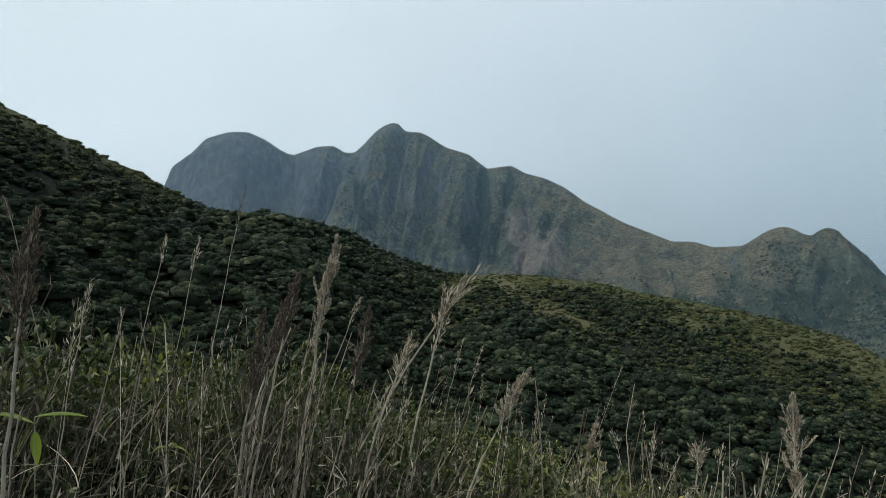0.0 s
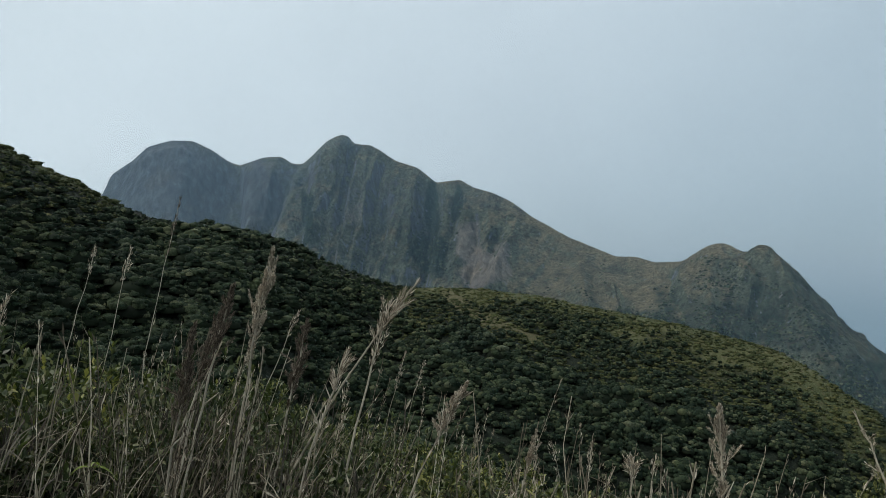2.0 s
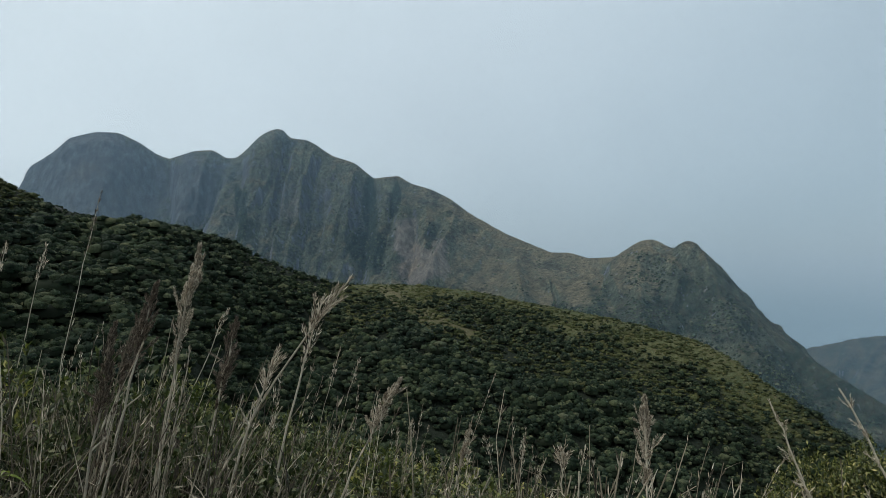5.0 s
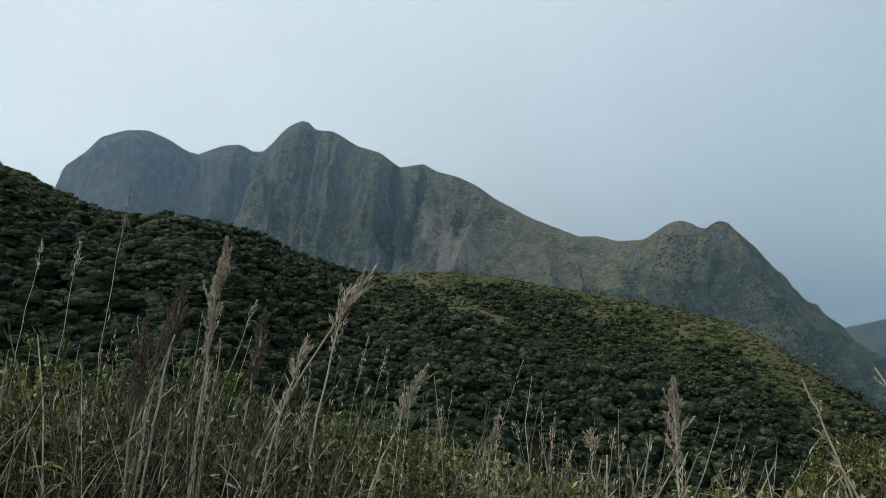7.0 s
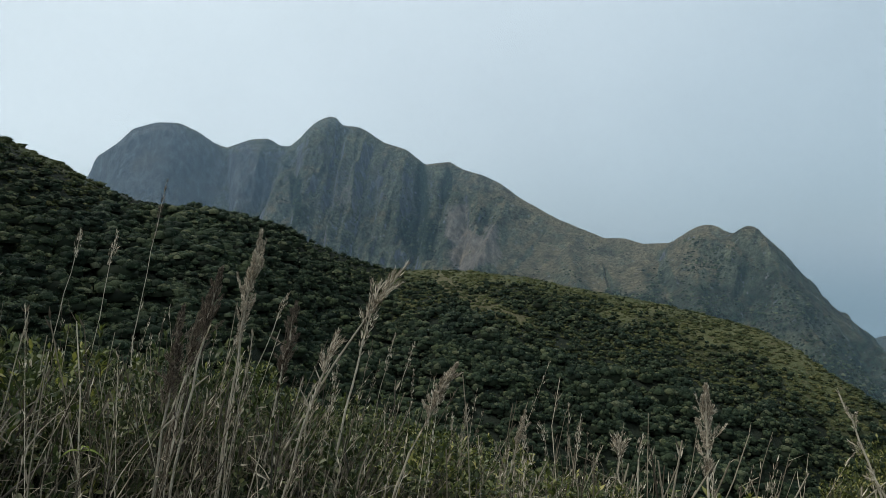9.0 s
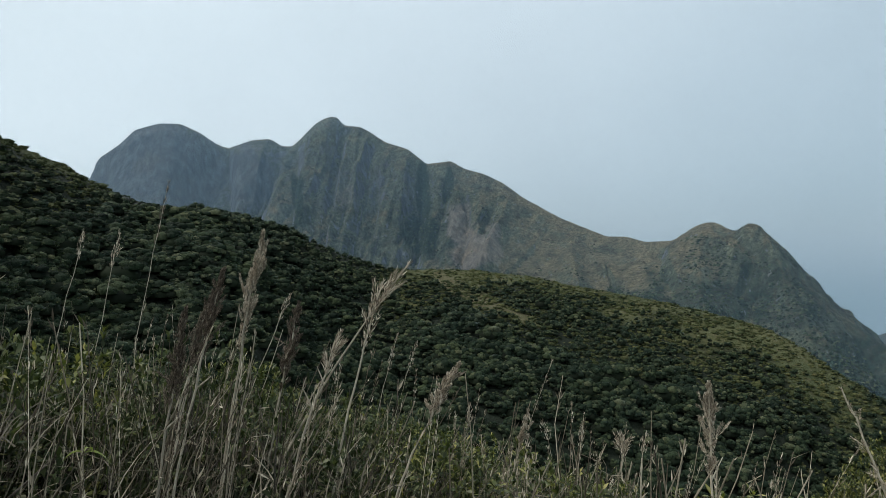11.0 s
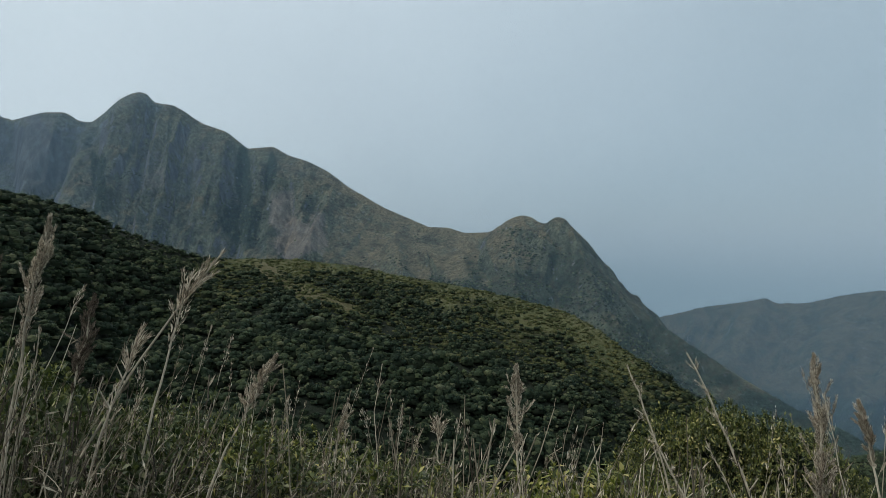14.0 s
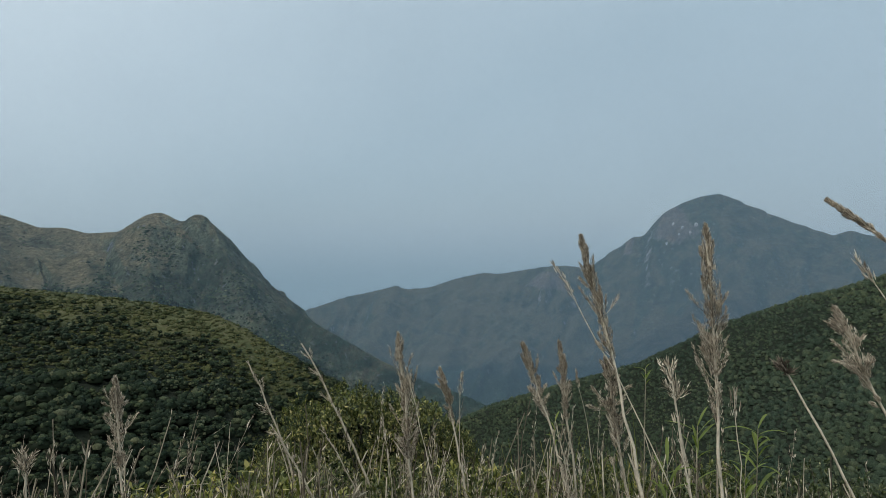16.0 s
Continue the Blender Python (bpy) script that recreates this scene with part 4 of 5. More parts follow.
def plant_woods():
    rng = np.random.default_rng(7)
    x, y = scatter(rng, -38, 49, 50, 290, 4.2)
    d, s, zc, k, front = HILL.by_bearing(x, y)
    opening = openness(x, y)
    rr, aa = np.hypot(x, y), np.degrees(np.arctan2(x, y))
    keep = ((front > 0) | (d < 10)) & (rr > np.interp(aa, [-20, 10], [50, 70])) & (rng.uniform(size=len(x)) > opening * 0.90)
    x, y, opening = x[keep], y[keep], opening[keep]
    z = top_at(x, y)
    seen = z > 1.65 - np.hypot(x, y) * np.interp(np.degrees(np.arctan2(x, y)), [-20, 5, 30, 45], [0.30, 0.37, 0.40, 0.44])    # below that the near slope hides it
    x, y, z, opening, front, d, keep = x[seen], y[seen], z[seen], opening[seen], front[keep][seen], d[keep][seen], slice(None)
    patch = 1 + 0.25 * fbm(x * 0.05, y * 0.05, 71, 2)
    rad = (1.15 + 2.4 * rng.beta(1.3, 2.4, len(x))) * patch * (1 - 0.42 * openness(x, y, 52)) * np.where(front[keep] * d[keep] < 12, 0.7, 1.0)
    rad *= np.where(rng.uniform(size=len(x)) > 0.93, 1.35, 1.0) * np.interp(np.hypot(x, y), [90, 150], [1.06, 1.0])
    rad *= np.where(x < -60, np.interp(d, [3, 28], [0.3, 1.0]), np.interp(x, [-60, 0], [1.06, 0.96]))
    rad *= 1 - 0.45 * opening
    high = z + rad * rng.uniform(0.25, 0.65, len(x)) * (1 - 0.5 * opening)
    order = np.argsort(np.hypot(x, y))
    x, y, z, rad, high = (q[order] for q in (x, y, z, rad, high))
    flat = np.interp(np.degrees(np.arctan2(x, y)), [-30, -12, 6, 20], [0.85, 0.85, 0.95, 1.0])
    # the nearest stand as trees of their own
    protos = [build_tree(100 + i) for i in range(5)]
    for i in range(300):
        m = Matrix.Translation((x[i], y[i], high[i])) @ Matrix.Rotation(rng.uniform(0, 6.28), 4, "Z") @ Matrix.Diagonal((rad[i], rad[i], rad[i] * rng.uniform(0.75, 1.0) * flat[i], 1))
        if i < 5:
            protos[i].matrix_basis = m
        else:
            ob = copy_thing(protos[i % 5], Matrix())
            ob.matrix_basis = m
    r = np.hypot(x, y)
    split = max(700, int((r < 150).sum()))
    for lo, hi, cards, size, nm in ((300, split, 110, 0.085, "woods"), (split, len(x), 16, 0.12, "woods")):
        shapes = [crown_arrays(300 + cards + j, cards, size, 2, 6 if cards > 60 else 5, 11 if cards > 60 else 9) for j in range(9)]
        v, f, m = joined(nm, shapes, np.stack([x, y, high, rad], 1)[lo:hi], rng, flat=flat[lo:hi])
        ob = new(nm, mesh_from_arrays(nm, v, f, M_TREE, True, [M_SHADE_CORE], m))
        tagged(ob, "closed canopy of low evergreen trees on the hillside", "woods", kind="stuff")


plant_woods()


def plant_scrub():
    rng = np.random.default_rng(8)
    x, y = scatter(rng, -38, 46, 145, 290, 1.6)
    d, s, zc, k, front = HILL.by_bearing(x, y)
    keep = ((front > 0) | (d < 6)) & (openness(x, y, 50) > 0.08) & (rng.uniform(size=len(x)) > 0.04 + 0.20 * vnoise(x * 0.05, y * 0.05, 77) + 0.25 * np.clip((20 + 14 * vnoise(x * 0.03, y * 0.03, 79) - d) / 10, 0, 1) * np.clip((24 - np.degrees(np.arctan2(x, y))) / 6, 0.1, 1) + 0.12 * worn_strip(x, y))
    x, y = x[keep], y[keep]
    rad = (0.4 + 0.9 * rng.beta(1.2, 2.0, len(x))) * (1 + 0.3 * vnoise(x * 0.08, y * 0.08, 78))
    shapes = [crown_arrays(500 + j, 9, 0.24, 2, 5, 2) for j in range(6)]
    v, f, m = joined("scrub", shapes, np.stack([x, y, hill_at(x, y) - 0.15, rad], 1), rng, (0.4, 0.8))
    ob = new("scrub", mesh_from_arrays("scrub", v, f, M_SCRUB, True))
    tagged(ob, "low olive scrub tufts over the open crest turf", "scrub", kind="stuff")


plant_scrub()


def clump_arrays(seed, sides=6):
    """A far treetop of unit radius: one uneven dome."""
    rng = np.random.default_rng(seed)
    th = np.linspace(0, 2 * np.pi, sides, endpoint=False)
    rows = [np.stack([np.cos(th) * q * w, np.sin(th) * q * w, h + 0.12 * (w - 1)], 1) for q, h in ((1.0, -0.35), (0.85, 0.45), (0.12, 0.9)) for w in (rng.uniform(0.72, 1.3, sides),)]
    f = np.array([(i * sides + j, i * sides + (j + 1) % sides, (i + 1) * sides + (j + 1) % sides, (i + 1) * sides + j) for i in range(2) for j in range(sides)])
    return np.concatenate(rows), f, np.zeros(len(f))


def plant_east_woods():
    rng = np.random.default_rng(9)
    x, y = scatter(rng, 50, 89, 240, 535, 2.1)
    d, s, zc, k, front = HILL_EAST.by_bearing(x, y)
    keep = ((front > 0) | (d < 12)) & (rng.uniform(size=len(x)) > 0.06)
    x, y = x[keep], y[keep]
    z = np.maximum(slope_at(x, y), hill_east_at(x, y))
    seen = z > 1.65 - np.hypot(x, y) * 0.42
    x, y, z = x[seen], y[seen], z[seen]
    rad = (0.45 + 1.5 * rng.beta(1.2, 2.8, len(x))) * (1 + 0.25 * fbm(x * 0.03, y * 0.03, 81, 2))
    shapes = [clump_arrays(600 + j, 6) for j in range(12)]
    v, f, m = joined("woods", shapes, np.stack([x, y, z + rad * 0.35, rad], 1), rng)
    ob = new("woods", mesh_from_arrays("woods", v, f, M_HAZY_TREE, True))
    tagged(ob, "closed low woods on the hillside over the valley", "woods", kind="stuff")


plant_east_woods()


def plant_massif_woods():
    """Treetops over the wooded flank and gullies of the massif, thinning out into scattered scrub on its shoulder."""
    rng = np.random.default_rng(10)
    x, y = scatter(rng, -22, 52, 1040, 2050, 27)
    z = massif_at(x, y)
    share = 1.25 * window(x, y, z, GULLY_WOODS) - 0.7 * window(x, y, z, CLIFFS) + 0.7 * fbm(x * 0.008, y * 0.008, 73, 3) + 0.5 * vnoise(x * 0.04, y * 0.04, 74) - np.interp(np.degrees(np.arctan2(x, y)), [8, 12, 22, 26], [0.15, 0.62, 0.62, 0.15])
    d, _, _, _, front = CREST.nearest(x, y)
    off_crest = np.where(front > 0, np.clip(d / 60 - 0.5, 0, 1), 0)
    rise = np.degrees(np.arctan2(z - EYE.z, np.hypot(x, y)))
    seen = rise > np.interp(np.degrees(np.arctan2(x, y)), [-20, -10, 0, 8, 20, 30, 36, 44], [2.8, 1.5, -2.5, -3.2, -5, -7, -10, -16])
    keep = (rng.uniform(size=len(x)) < np.clip(share, 0.008, 0.95) * off_crest) & seen
    x, y, z = x[keep], y[keep], z[keep]
    rad = (1.5 + 3.0 * rng.beta(1.4, 2.4, len(x)))
    v, f, m = joined("woods", [clump_arrays(650 + j) for j in range(8)], np.stack([x, y, z + 0.2 * rad, rad], 1), rng, (0.6, 1.0))
    ob = new("woods", mesh_from_arrays("woods", v, f, M_TREE, True))
    tagged(ob, "dark treetops over the lower flank of the massif", "woods", kind="stuff")


plant_massif_woods()

# ---- shrubs round the viewpoint ----


def build_shrub(seed, leaves, leaf_size, rad, high, mat, label, group):
    """A dome-shaped shrub of that radius and height: forking branches and many small leaves in tufts."""
    rng = np.random.default_rng(seed)
    size = np.array([rad, rad, high])
    shrub = new("shrub")
    shrub["high"] = high
    tips, pieces = [], []
    for i in range(11):
        a = i * 2.4 + rng.uniform(-0.3, 0.3)
        q = np.array([math.cos(a), math.sin(a), 0.0])
        out = rng.uniform(0.15, 0.75)
        top = q * out + np.array([0, 0, rng.uniform(0.6, 0.92) * math.sqrt(1.05 - out * out)])
        mid = top * 0.5 + rng.normal(size=3) * 0.05 + np.array([0, 0, 0.06])
        pieces.append(tube(np.array([(0, 0, -0.25), q * 0.05, mid, top]) * size, np.array([0.022, 0.018, 0.011, 0.005]) * rad, 5))
        for j in range(4):
            w = top + rng.normal(size=3) * np.array([0.2, 0.2, 0.12])
            pieces.append(tube(np.array([mid * 0.6 + top * 0.4, (mid + w) / 2 + (0, 0, 0.05), w]) * size, np.array([0.009, 0.006, 0.003]) * rad, 4))
            tips.append(w * size)
    v, f = merged(pieces)
    part_of(shrub, "wood", mesh_from_arrays("wood", v, f, M_BARK, True))
    # closed dome inside the leaves, coloured dark as their inner shade
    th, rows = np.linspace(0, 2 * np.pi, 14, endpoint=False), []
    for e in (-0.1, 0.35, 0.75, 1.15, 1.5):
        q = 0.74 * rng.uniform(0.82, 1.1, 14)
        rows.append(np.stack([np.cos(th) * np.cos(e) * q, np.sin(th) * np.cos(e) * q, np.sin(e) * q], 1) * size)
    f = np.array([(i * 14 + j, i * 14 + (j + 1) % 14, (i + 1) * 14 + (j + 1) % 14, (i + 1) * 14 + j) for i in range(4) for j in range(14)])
    part_of(shrub, "inner_foliage", mesh_from_arrays("inner_foliage", np.concatenate(rows), f, M_SHADE_CORE, True), "dark inner dome with shade put into its colour")
    n_tuft = max(60, leaves // 9)
    d = rng.normal(size=(n_tuft, 3))
    d[:, 2] = np.abs(d[:, 2]) * 0.9
    d /= np.linalg.norm(d, axis=1, keepdims=True)
    lump = 1 + 0.13 * np.sin(d[:, 0] * 5 + seed) * np.cos(d[:, 1] * 4 + seed * 2)
    shell = d * (rng.beta(9, 1.1, n_tuft) * 1.04 * lump)[:, None]
    tuft = np.concatenate([shell * size, np.array(tips)])
    nt_ = len(tuft)
    axis = np.concatenate([d, np.tile([0, 0, 1.0], (len(tips), 1))]) * 0.7 + np.array([0, 0, 0.75]) + rng.normal(size=(nt_, 3)) * 0.2
    axis /= np.linalg.norm(axis, axis=1, keepdims=True)
    pick = rng.integers(0, nt_, leaves)
    # leaves spread like a rosette round the end of their twig, folded along the midrib
    along = axis[pick] * rng.uniform(0.1, 0.9, (leaves, 1)) + rng.normal(size=(leaves, 3)) * 0.55
    along /= np.linalg.norm(along, axis=1, keepdims=True)
    s = (leaf_size * rng.uniform(0.65, 1.25, leaves))[:, None]
    c = tuft[pick] - axis[pick] * rng.uniform(0, 1.2, (leaves, 1)) * s
    side = np.cross(along, axis[pick] + rng.normal(size=(leaves, 3)) * 0.15)
    side /= np.linalg.norm(side, axis=1, keepdims=True)
    up = np.cross(side, along)
    v = np.stack([c, c + along * s * 0.55 + side * s * 0.23 + up * s * 0.07, c + along * s, c + along * s * 0.55 - side * s * 0.23 + up * s * 0.07], 1)
    f = np.arange(4 * leaves).reshape(leaves, 4)
    part_of(shrub, "foliage", mesh_from_arrays("foliage", v.reshape(-1, 3), f, mat))
    return tagged(shrub, label, "shrub", group)


def plant_shrubs():
    rng = np.random.default_rng(11)
    low = "low green shrub with small glossy leaves among dry grass"
    green = [build_shrub(700 + i, n, 0.036, r, h, M_SHRUB, low, "green shrubs in the grass") for i, (n, r, h) in enumerate(((2200, 0.45, 0.35), (2800, 0.5, 0.55), (3400, 0.5, 0.8), (4000, 0.55, 1.1)))]
    fresh = [build_shrub(760 + i, n, 0.060, r, h, M_FRESH, "fresh yellow-green shrub with broad glossy leaves", "fresh shrubs before the drop")
             for i, (n, r, h) in enumerate(((1900, 0.45, 0.45), (2600, 0.5, 0.75), (3300, 0.5, 1.05)))]
    dark = [build_shrub(740 + i, n, 0.033, r, h, M_DARKSHRUB, "dark green low shrub with dense leaves", "dark shrubs on the slope")
            for i, (n, r, h) in enumerate(((2600, 0.45, 0.4), (4000, 0.55, 0.7), (5600, 0.6, 1.1)))]
    big = [build_shrub(720 + i, 24000, 0.058, 1.15, h, M_BUSH, "broad domed evergreen shrub with small olive-green leaves", "broad shrubs above the valley")
           for i, h in enumerate((1.1, 1.3, 1.5))]
    used = set()

    def place(kind, az, r, top, scale=1.0):
        """Stand the shrub whose height suits on the slope, its top at that angle from the eye."""
        x, y = r * math.sin(radians(az)), r * math.cos(radians(az))
        ground = float(slope_at(x, y))
        want = EYE.z + r * math.tan(radians(top)) - ground
        if want < 0.22:
            return
        src = min(kind, key=lambda o: abs(o["high"] * scale - want))
        ob = src if src not in used else copy_thing(src, Matrix())
        used.add(src)
        tall = min(max(want / (src["high"] * scale), 0.75), 1.25)
        ob.matrix_basis = Matrix.Translation((x, y, ground - 0.02)) @ Matrix.Rotation(rng.uniform(0, 6.28), 4, "Z") @ Matrix.Diagonal((scale, scale, scale * tall, 1))

    # the broad domed shrubs that stand before the valley
    for az, r, scale, top in [(40.6, 8.6, 0.75, -14.3), (44.4, 8.4, 0.85, -13.5), (48.6, 8.2, 0.8, -13.9), (37.8, 8.0, 0.45, -16.4), (51.4, 8.0, 0.5, -14.6)]:
        place(big, az, r, top, scale)
    for az, r, scale, top in [(25.0, 3.2, 0.8, -20.6), (28.4, 3.3, 0.9, -19.4), (32.2, 3.3, 0.9, -18.8), (36.0, 3.4, 0.9, -18.9), (39.6, 3.3, 0.8, -19.6), (30.4, 2.9, 0.8, -21.0), (34.4, 2.9, 0.8, -21.0),
                              (43.2, 3.4, 0.8, -20.6), (54.5, 3.9, 0.8, -18.6), (58.0, 3.7, 0.8, -19.4), (61.5, 3.5, 0.7, -20.2)]:
        place(fresh, az, r, top, scale)
    # low shrubs, a loose belt in front of the drop
    for az in np.arange(-38, 100, 2.9):
        for r in (2.9, 3.7, 4.7, 6.0) if az < 29 else (2.8, 3.1, 3.5, 3.9, 4.7, 6.0):
            a, q = az + rng.uniform(-1.4, 1.4), r * rng.uniform(0.93, 1.07)
            top = float(np.interp(a, [-36, -18, -6, 4, 9, 14, 25, 31, 36, 48, 58, 70, 80, 95], [-6.5, -8.0, -12.6, -15.6, -17.4, -18.8, -20.6, -20.6, -18.9, -19.0, -19.2, -19.6, -18.0, -16.5])) + rng.uniform(-2.4, 0.7)
            if 24 < a < 46 and q < 4.4:    # the fresh shrubs stand there
                continue
            kind = dark if (a < -9 and rng.uniform() < 0.8) or a > 76 or (a < 29 and rng.uniform() < 0.55) or rng.uniform() < 0.12 else green
            place(kind, a, q, top, rng.uniform(0.85, 1.15) * (0.66 if r < 4 and az >= 29 else 1.0))
    for src in green + dark + big + fresh:
        if src not in used:
            for o in (*src.children_recursive, src):
                bpy.data.objects.remove(o)


plant_shrubs()

# ---- dry grass ----


def blade_arrays(rng, roots, heights, lean, width, segs=4):
    """Tapering bent blades; roots (n, 3), heights (n,), lean (n, 2)."""
    n = len(roots)
    t = np.linspace(0, 1, segs + 1)
    ax = lean[:, None, :] * (t ** 1.7)[None, :, None] * heights[:, None, None]
    z = heights[:, None] * t[None, :] * (1 - 0.25 * np.linalg.norm(lean, axis=1)[:, None] * t[None, :])
    mid = np.concatenate([roots[:, None, :2] + ax, (roots[:, 2:3] + z)[:, :, None]], 2)
    a = rng.uniform(0, np.pi, n)
    s = np.stack([np.cos(a), np.sin(a), np.zeros(n)], 1)[:, None, :] * (width[:, None] * (1 - 0.85 * t[None, :] ** 1.5))[:, :, None]
    v = np.stack([mid - s, mid + s], 2).reshape(n, -1, 3)
    k = 2 * (segs + 1)
    f = np.concatenate([np.arange(n)[:, None] * k + np.array([2 * i, 2 * i + 1, 2 * i + 3, 2 * i + 2]) for i in range(segs)])
    return v.reshape(-1, 3), f


def spikelets(rng, axis, width, count, spread, length):
    """Slim husks along an axis line, pointing up and outwards."""
    n = len(axis)
    seg = np.linalg.norm(np.diff(axis, axis=0), axis=1).sum()
    u = np.sort(rng.beta(1.25, 1.1, count))
    u = np.clip(u + 0.035 * np.sin(u * rng.uniform(25, 45) + rng.uniform(0, 6)), 0, 1)
    pos = np.stack([np.interp(u, np.linspace(0, 1, n), axis[:, i]) for i in range(3)], 1)
    tan = np.stack([np.interp(u, np.linspace(0, 1, n), np.gradient(axis[:, i])) for i in range(3)], 1)
    tan /= np.linalg.norm(tan, axis=1, keepdims=True)
    rad = rng.normal(size=(count, 3))
    rad -= tan * (rad * tan).sum(1, keepdims=True)
    rad /= np.linalg.norm(rad, axis=1, keepdims=True)
    shape = (np.sin(np.pi * np.clip(u * 0.86 + 0.12, 0, 1)) ** 0.7)[:, None]
    off = rng.uniform(0.02, 0.55, (count, 1)) ** 0.8 * width * shape
    c = pos + rad * off
    d = tan + rad * spread * rng.uniform(0.3, 1.3, (count, 1)) + rng.normal(size=(count, 3)) * 0.12
    d /= np.linalg.norm(d, axis=1, keepdims=True)
    s = np.cross(d, rng.normal(size=(count, 3)))
    s /= np.linalg.norm(s, axis=1, keepdims=True)
    L = (length * rng.uniform(0.6, 1.4, count))[:, None]
    w = L * 0.07
    v = np.stack([c, c + d * L * 0.4 + s * w, c + d * L, c + d * L * 0.4 - s * w], 1).reshape(-1, 3)
    return v, np.arange(4 * count).reshape(count, 4)


def grass_top(az):
    """How far the mass of dry stems reaches, in degrees from the eye's level."""
    return np.interp(az, [-50, -34, -22, -12, -3, 5, 14, 24, 32, 45, 58, 70, 85, 100], [-6, -7.5, -9, -12.4, -15.6, -17.6, -19.6, -20.6, -21.0, -20.2, -19.6, -19.4, -19.6, -20])


def sector(rng, spans, r0, r1, mode=None):
    """Random places: spans are (from, to, count) in degrees. Bearing, distance, x, y, ground height."""
    az = np.concatenate([rng.uniform(a, b, n) for a, b, n in spans])
    r = rng.triangular(r0, mode, r1, len(az)) if mode else rng.uniform(r0, r1, len(az))
    clump = vnoise(az * 0.45, r * 0.8, 91)
    az = az + 1.5 * clump
    x, y = r * np.sin(np.radians(az)), r * np.cos(np.radians(az))
    return az, r, clump, x, y, slope_at(x, y)


def grow_grass():
    rng = np.random.default_rng(12)
    # thin standing stems and blades
    az, r, clump, x, y, z = sector(rng, [(-48, -6, 900), (-6, 34, 750), (34, 98, 420)], 1.9, 6.0, 3.0)
    top = EYE.z + r * np.tan(np.radians(grass_top(az) + rng.normal(-3.4, 2.8, len(az)) + 2.6 * clump))
    h = np.clip(top - z, 0.12, 1.75)
    lean = np.stack([rng.normal(0.14, 0.11, len(az)), rng.normal(0.0, 0.12, len(az))], 1)
    lean[rng.uniform(size=len(az)) > 0.92] *= 1.5
    v, f = blade_arrays(rng, np.stack([x, y, z], 1), h, lean, rng.uniform(0.0012, 0.0034, len(az)))
    tagged(new("dry_grass", mesh_from_arrays("dry_grass", v, f, M_GREYSTRAW)), "dense weathered straw-grey grass stems", "grass", kind="stuff")
    # stout old stems, bleached, some snapped over
    az, r, clump, x, y, z = sector(rng, [(-46, -6, 350), (-6, 6, 60), (6, 31, 340), (31, 36, 60), (36, 80, 980), (80, 96, 160)], 1.9, 4.6, 2.7)
    top = EYE.z + r * np.tan(np.radians(grass_top(az) + rng.normal(-2.0, 3.2, len(az)) + 1.5 * clump - np.clip((az - 30) / 10, 0, 1) * 1.0))
    h = np.clip(top - z, 0.2, 1.8)
    pieces = []
    for i in range(len(az)):
        lx, ly = rng.normal(0.20 if az[i] < 5 else 0.06, 0.09), rng.normal(0, 0.10)
        u = np.linspace(0, 1, 7)[:, None]
        path = np.array([x[i], y[i], z[i]]) + u * np.array([lx * h[i], ly * h[i], h[i]]) + u ** 2 * np.array([rng.normal(0.02, 0.09) * h[i], 0, 0]) + rng.normal(size=(7, 3)) * 0.011
        if rng.uniform() < 0.45:
            q = rng.integers(4, 6)
            fold = rng.normal(size=3) * np.array([0.05, 0.05, 0.06]) + np.array([0.03, 0, -0.03])
            path[q:] = path[q] + np.linspace(0, 1, 7 - q)[:, None] * fold * 1.6
        w = rng.uniform(0.0020, 0.0046) * (1.35 if az[i] > 36 or 5 < az[i] < 31 else 1.0)
        pieces.append(tube(path, np.linspace(w, w * 0.45, 7), 5))
        pieces.append(spikelets(rng, path[2:], w * rng.uniform(2.0, 6.0), int(rng.integers(6, 22)), 0.45, rng.uniform(0.025, 0.05)))
    v, f = merged(pieces)
    tagged(new("old_stems", mesh_from_arrays("old_stems", v, f, M_STRAW, True)), "stout bleached grass stems, some snapped over", "grass", kind="stuff")
    # narrow seed heads on part of the stems
    az, r, clump, x, y, z = sector(rng, [(-40, 8, 60), (8, 30, 50), (36, 96, 50)], 2.2, 4.4)
    pieces = []
    for i in range(len(az)):
        top = EYE.z + r[i] * math.tan(radians(float(grass_top(az[i])) + rng.normal(1.5, 2.4)))
        lx, ly = rng.normal(0.13, 0.12), rng.normal(0, 0.1)
        h = max(0.3, top - z[i])
        u = np.linspace(0, 1, 9)[:, None]
        path = np.array([x[i], y[i], z[i]]) + u * np.array([lx * h, ly * h, h]) + u ** 2 * np.array([0.12 * lx, 0, 0])
        pieces.append(tube(path, np.linspace(0.0018, 0.0006, 9), 4))
        n = rng.integers(2, 4)
        pieces.append(spikelets(rng, path[-n - 1:], rng.uniform(0.012, 0.03), int(rng.integers(30, 70)), 0.28, 0.022))
    v, f = merged(pieces)
    tagged(new("seeding_grass", mesh_from_arrays("seeding_grass", v, f, M_PLUME)), "thin dry stems with narrow tan seed heads", "grass", kind="stuff")
    # curled leaves caught low between the stems
    az, r, clump, x, y, z = sector(rng, [(-48, 30, 9500), (30, 98, 3000)], 2.1, 4.6)
    n = len(az)
    top = EYE.z + r * np.tan(np.radians(grass_top(az) - 3.5 + 2 * clump)) - z
    z0 = z + np.clip(top, 0.1, 1.5) * rng.uniform(0.1, 0.95, n)
    lean = rng.normal(0, 0.9, (n, 2)) + np.array([0.15, 0])
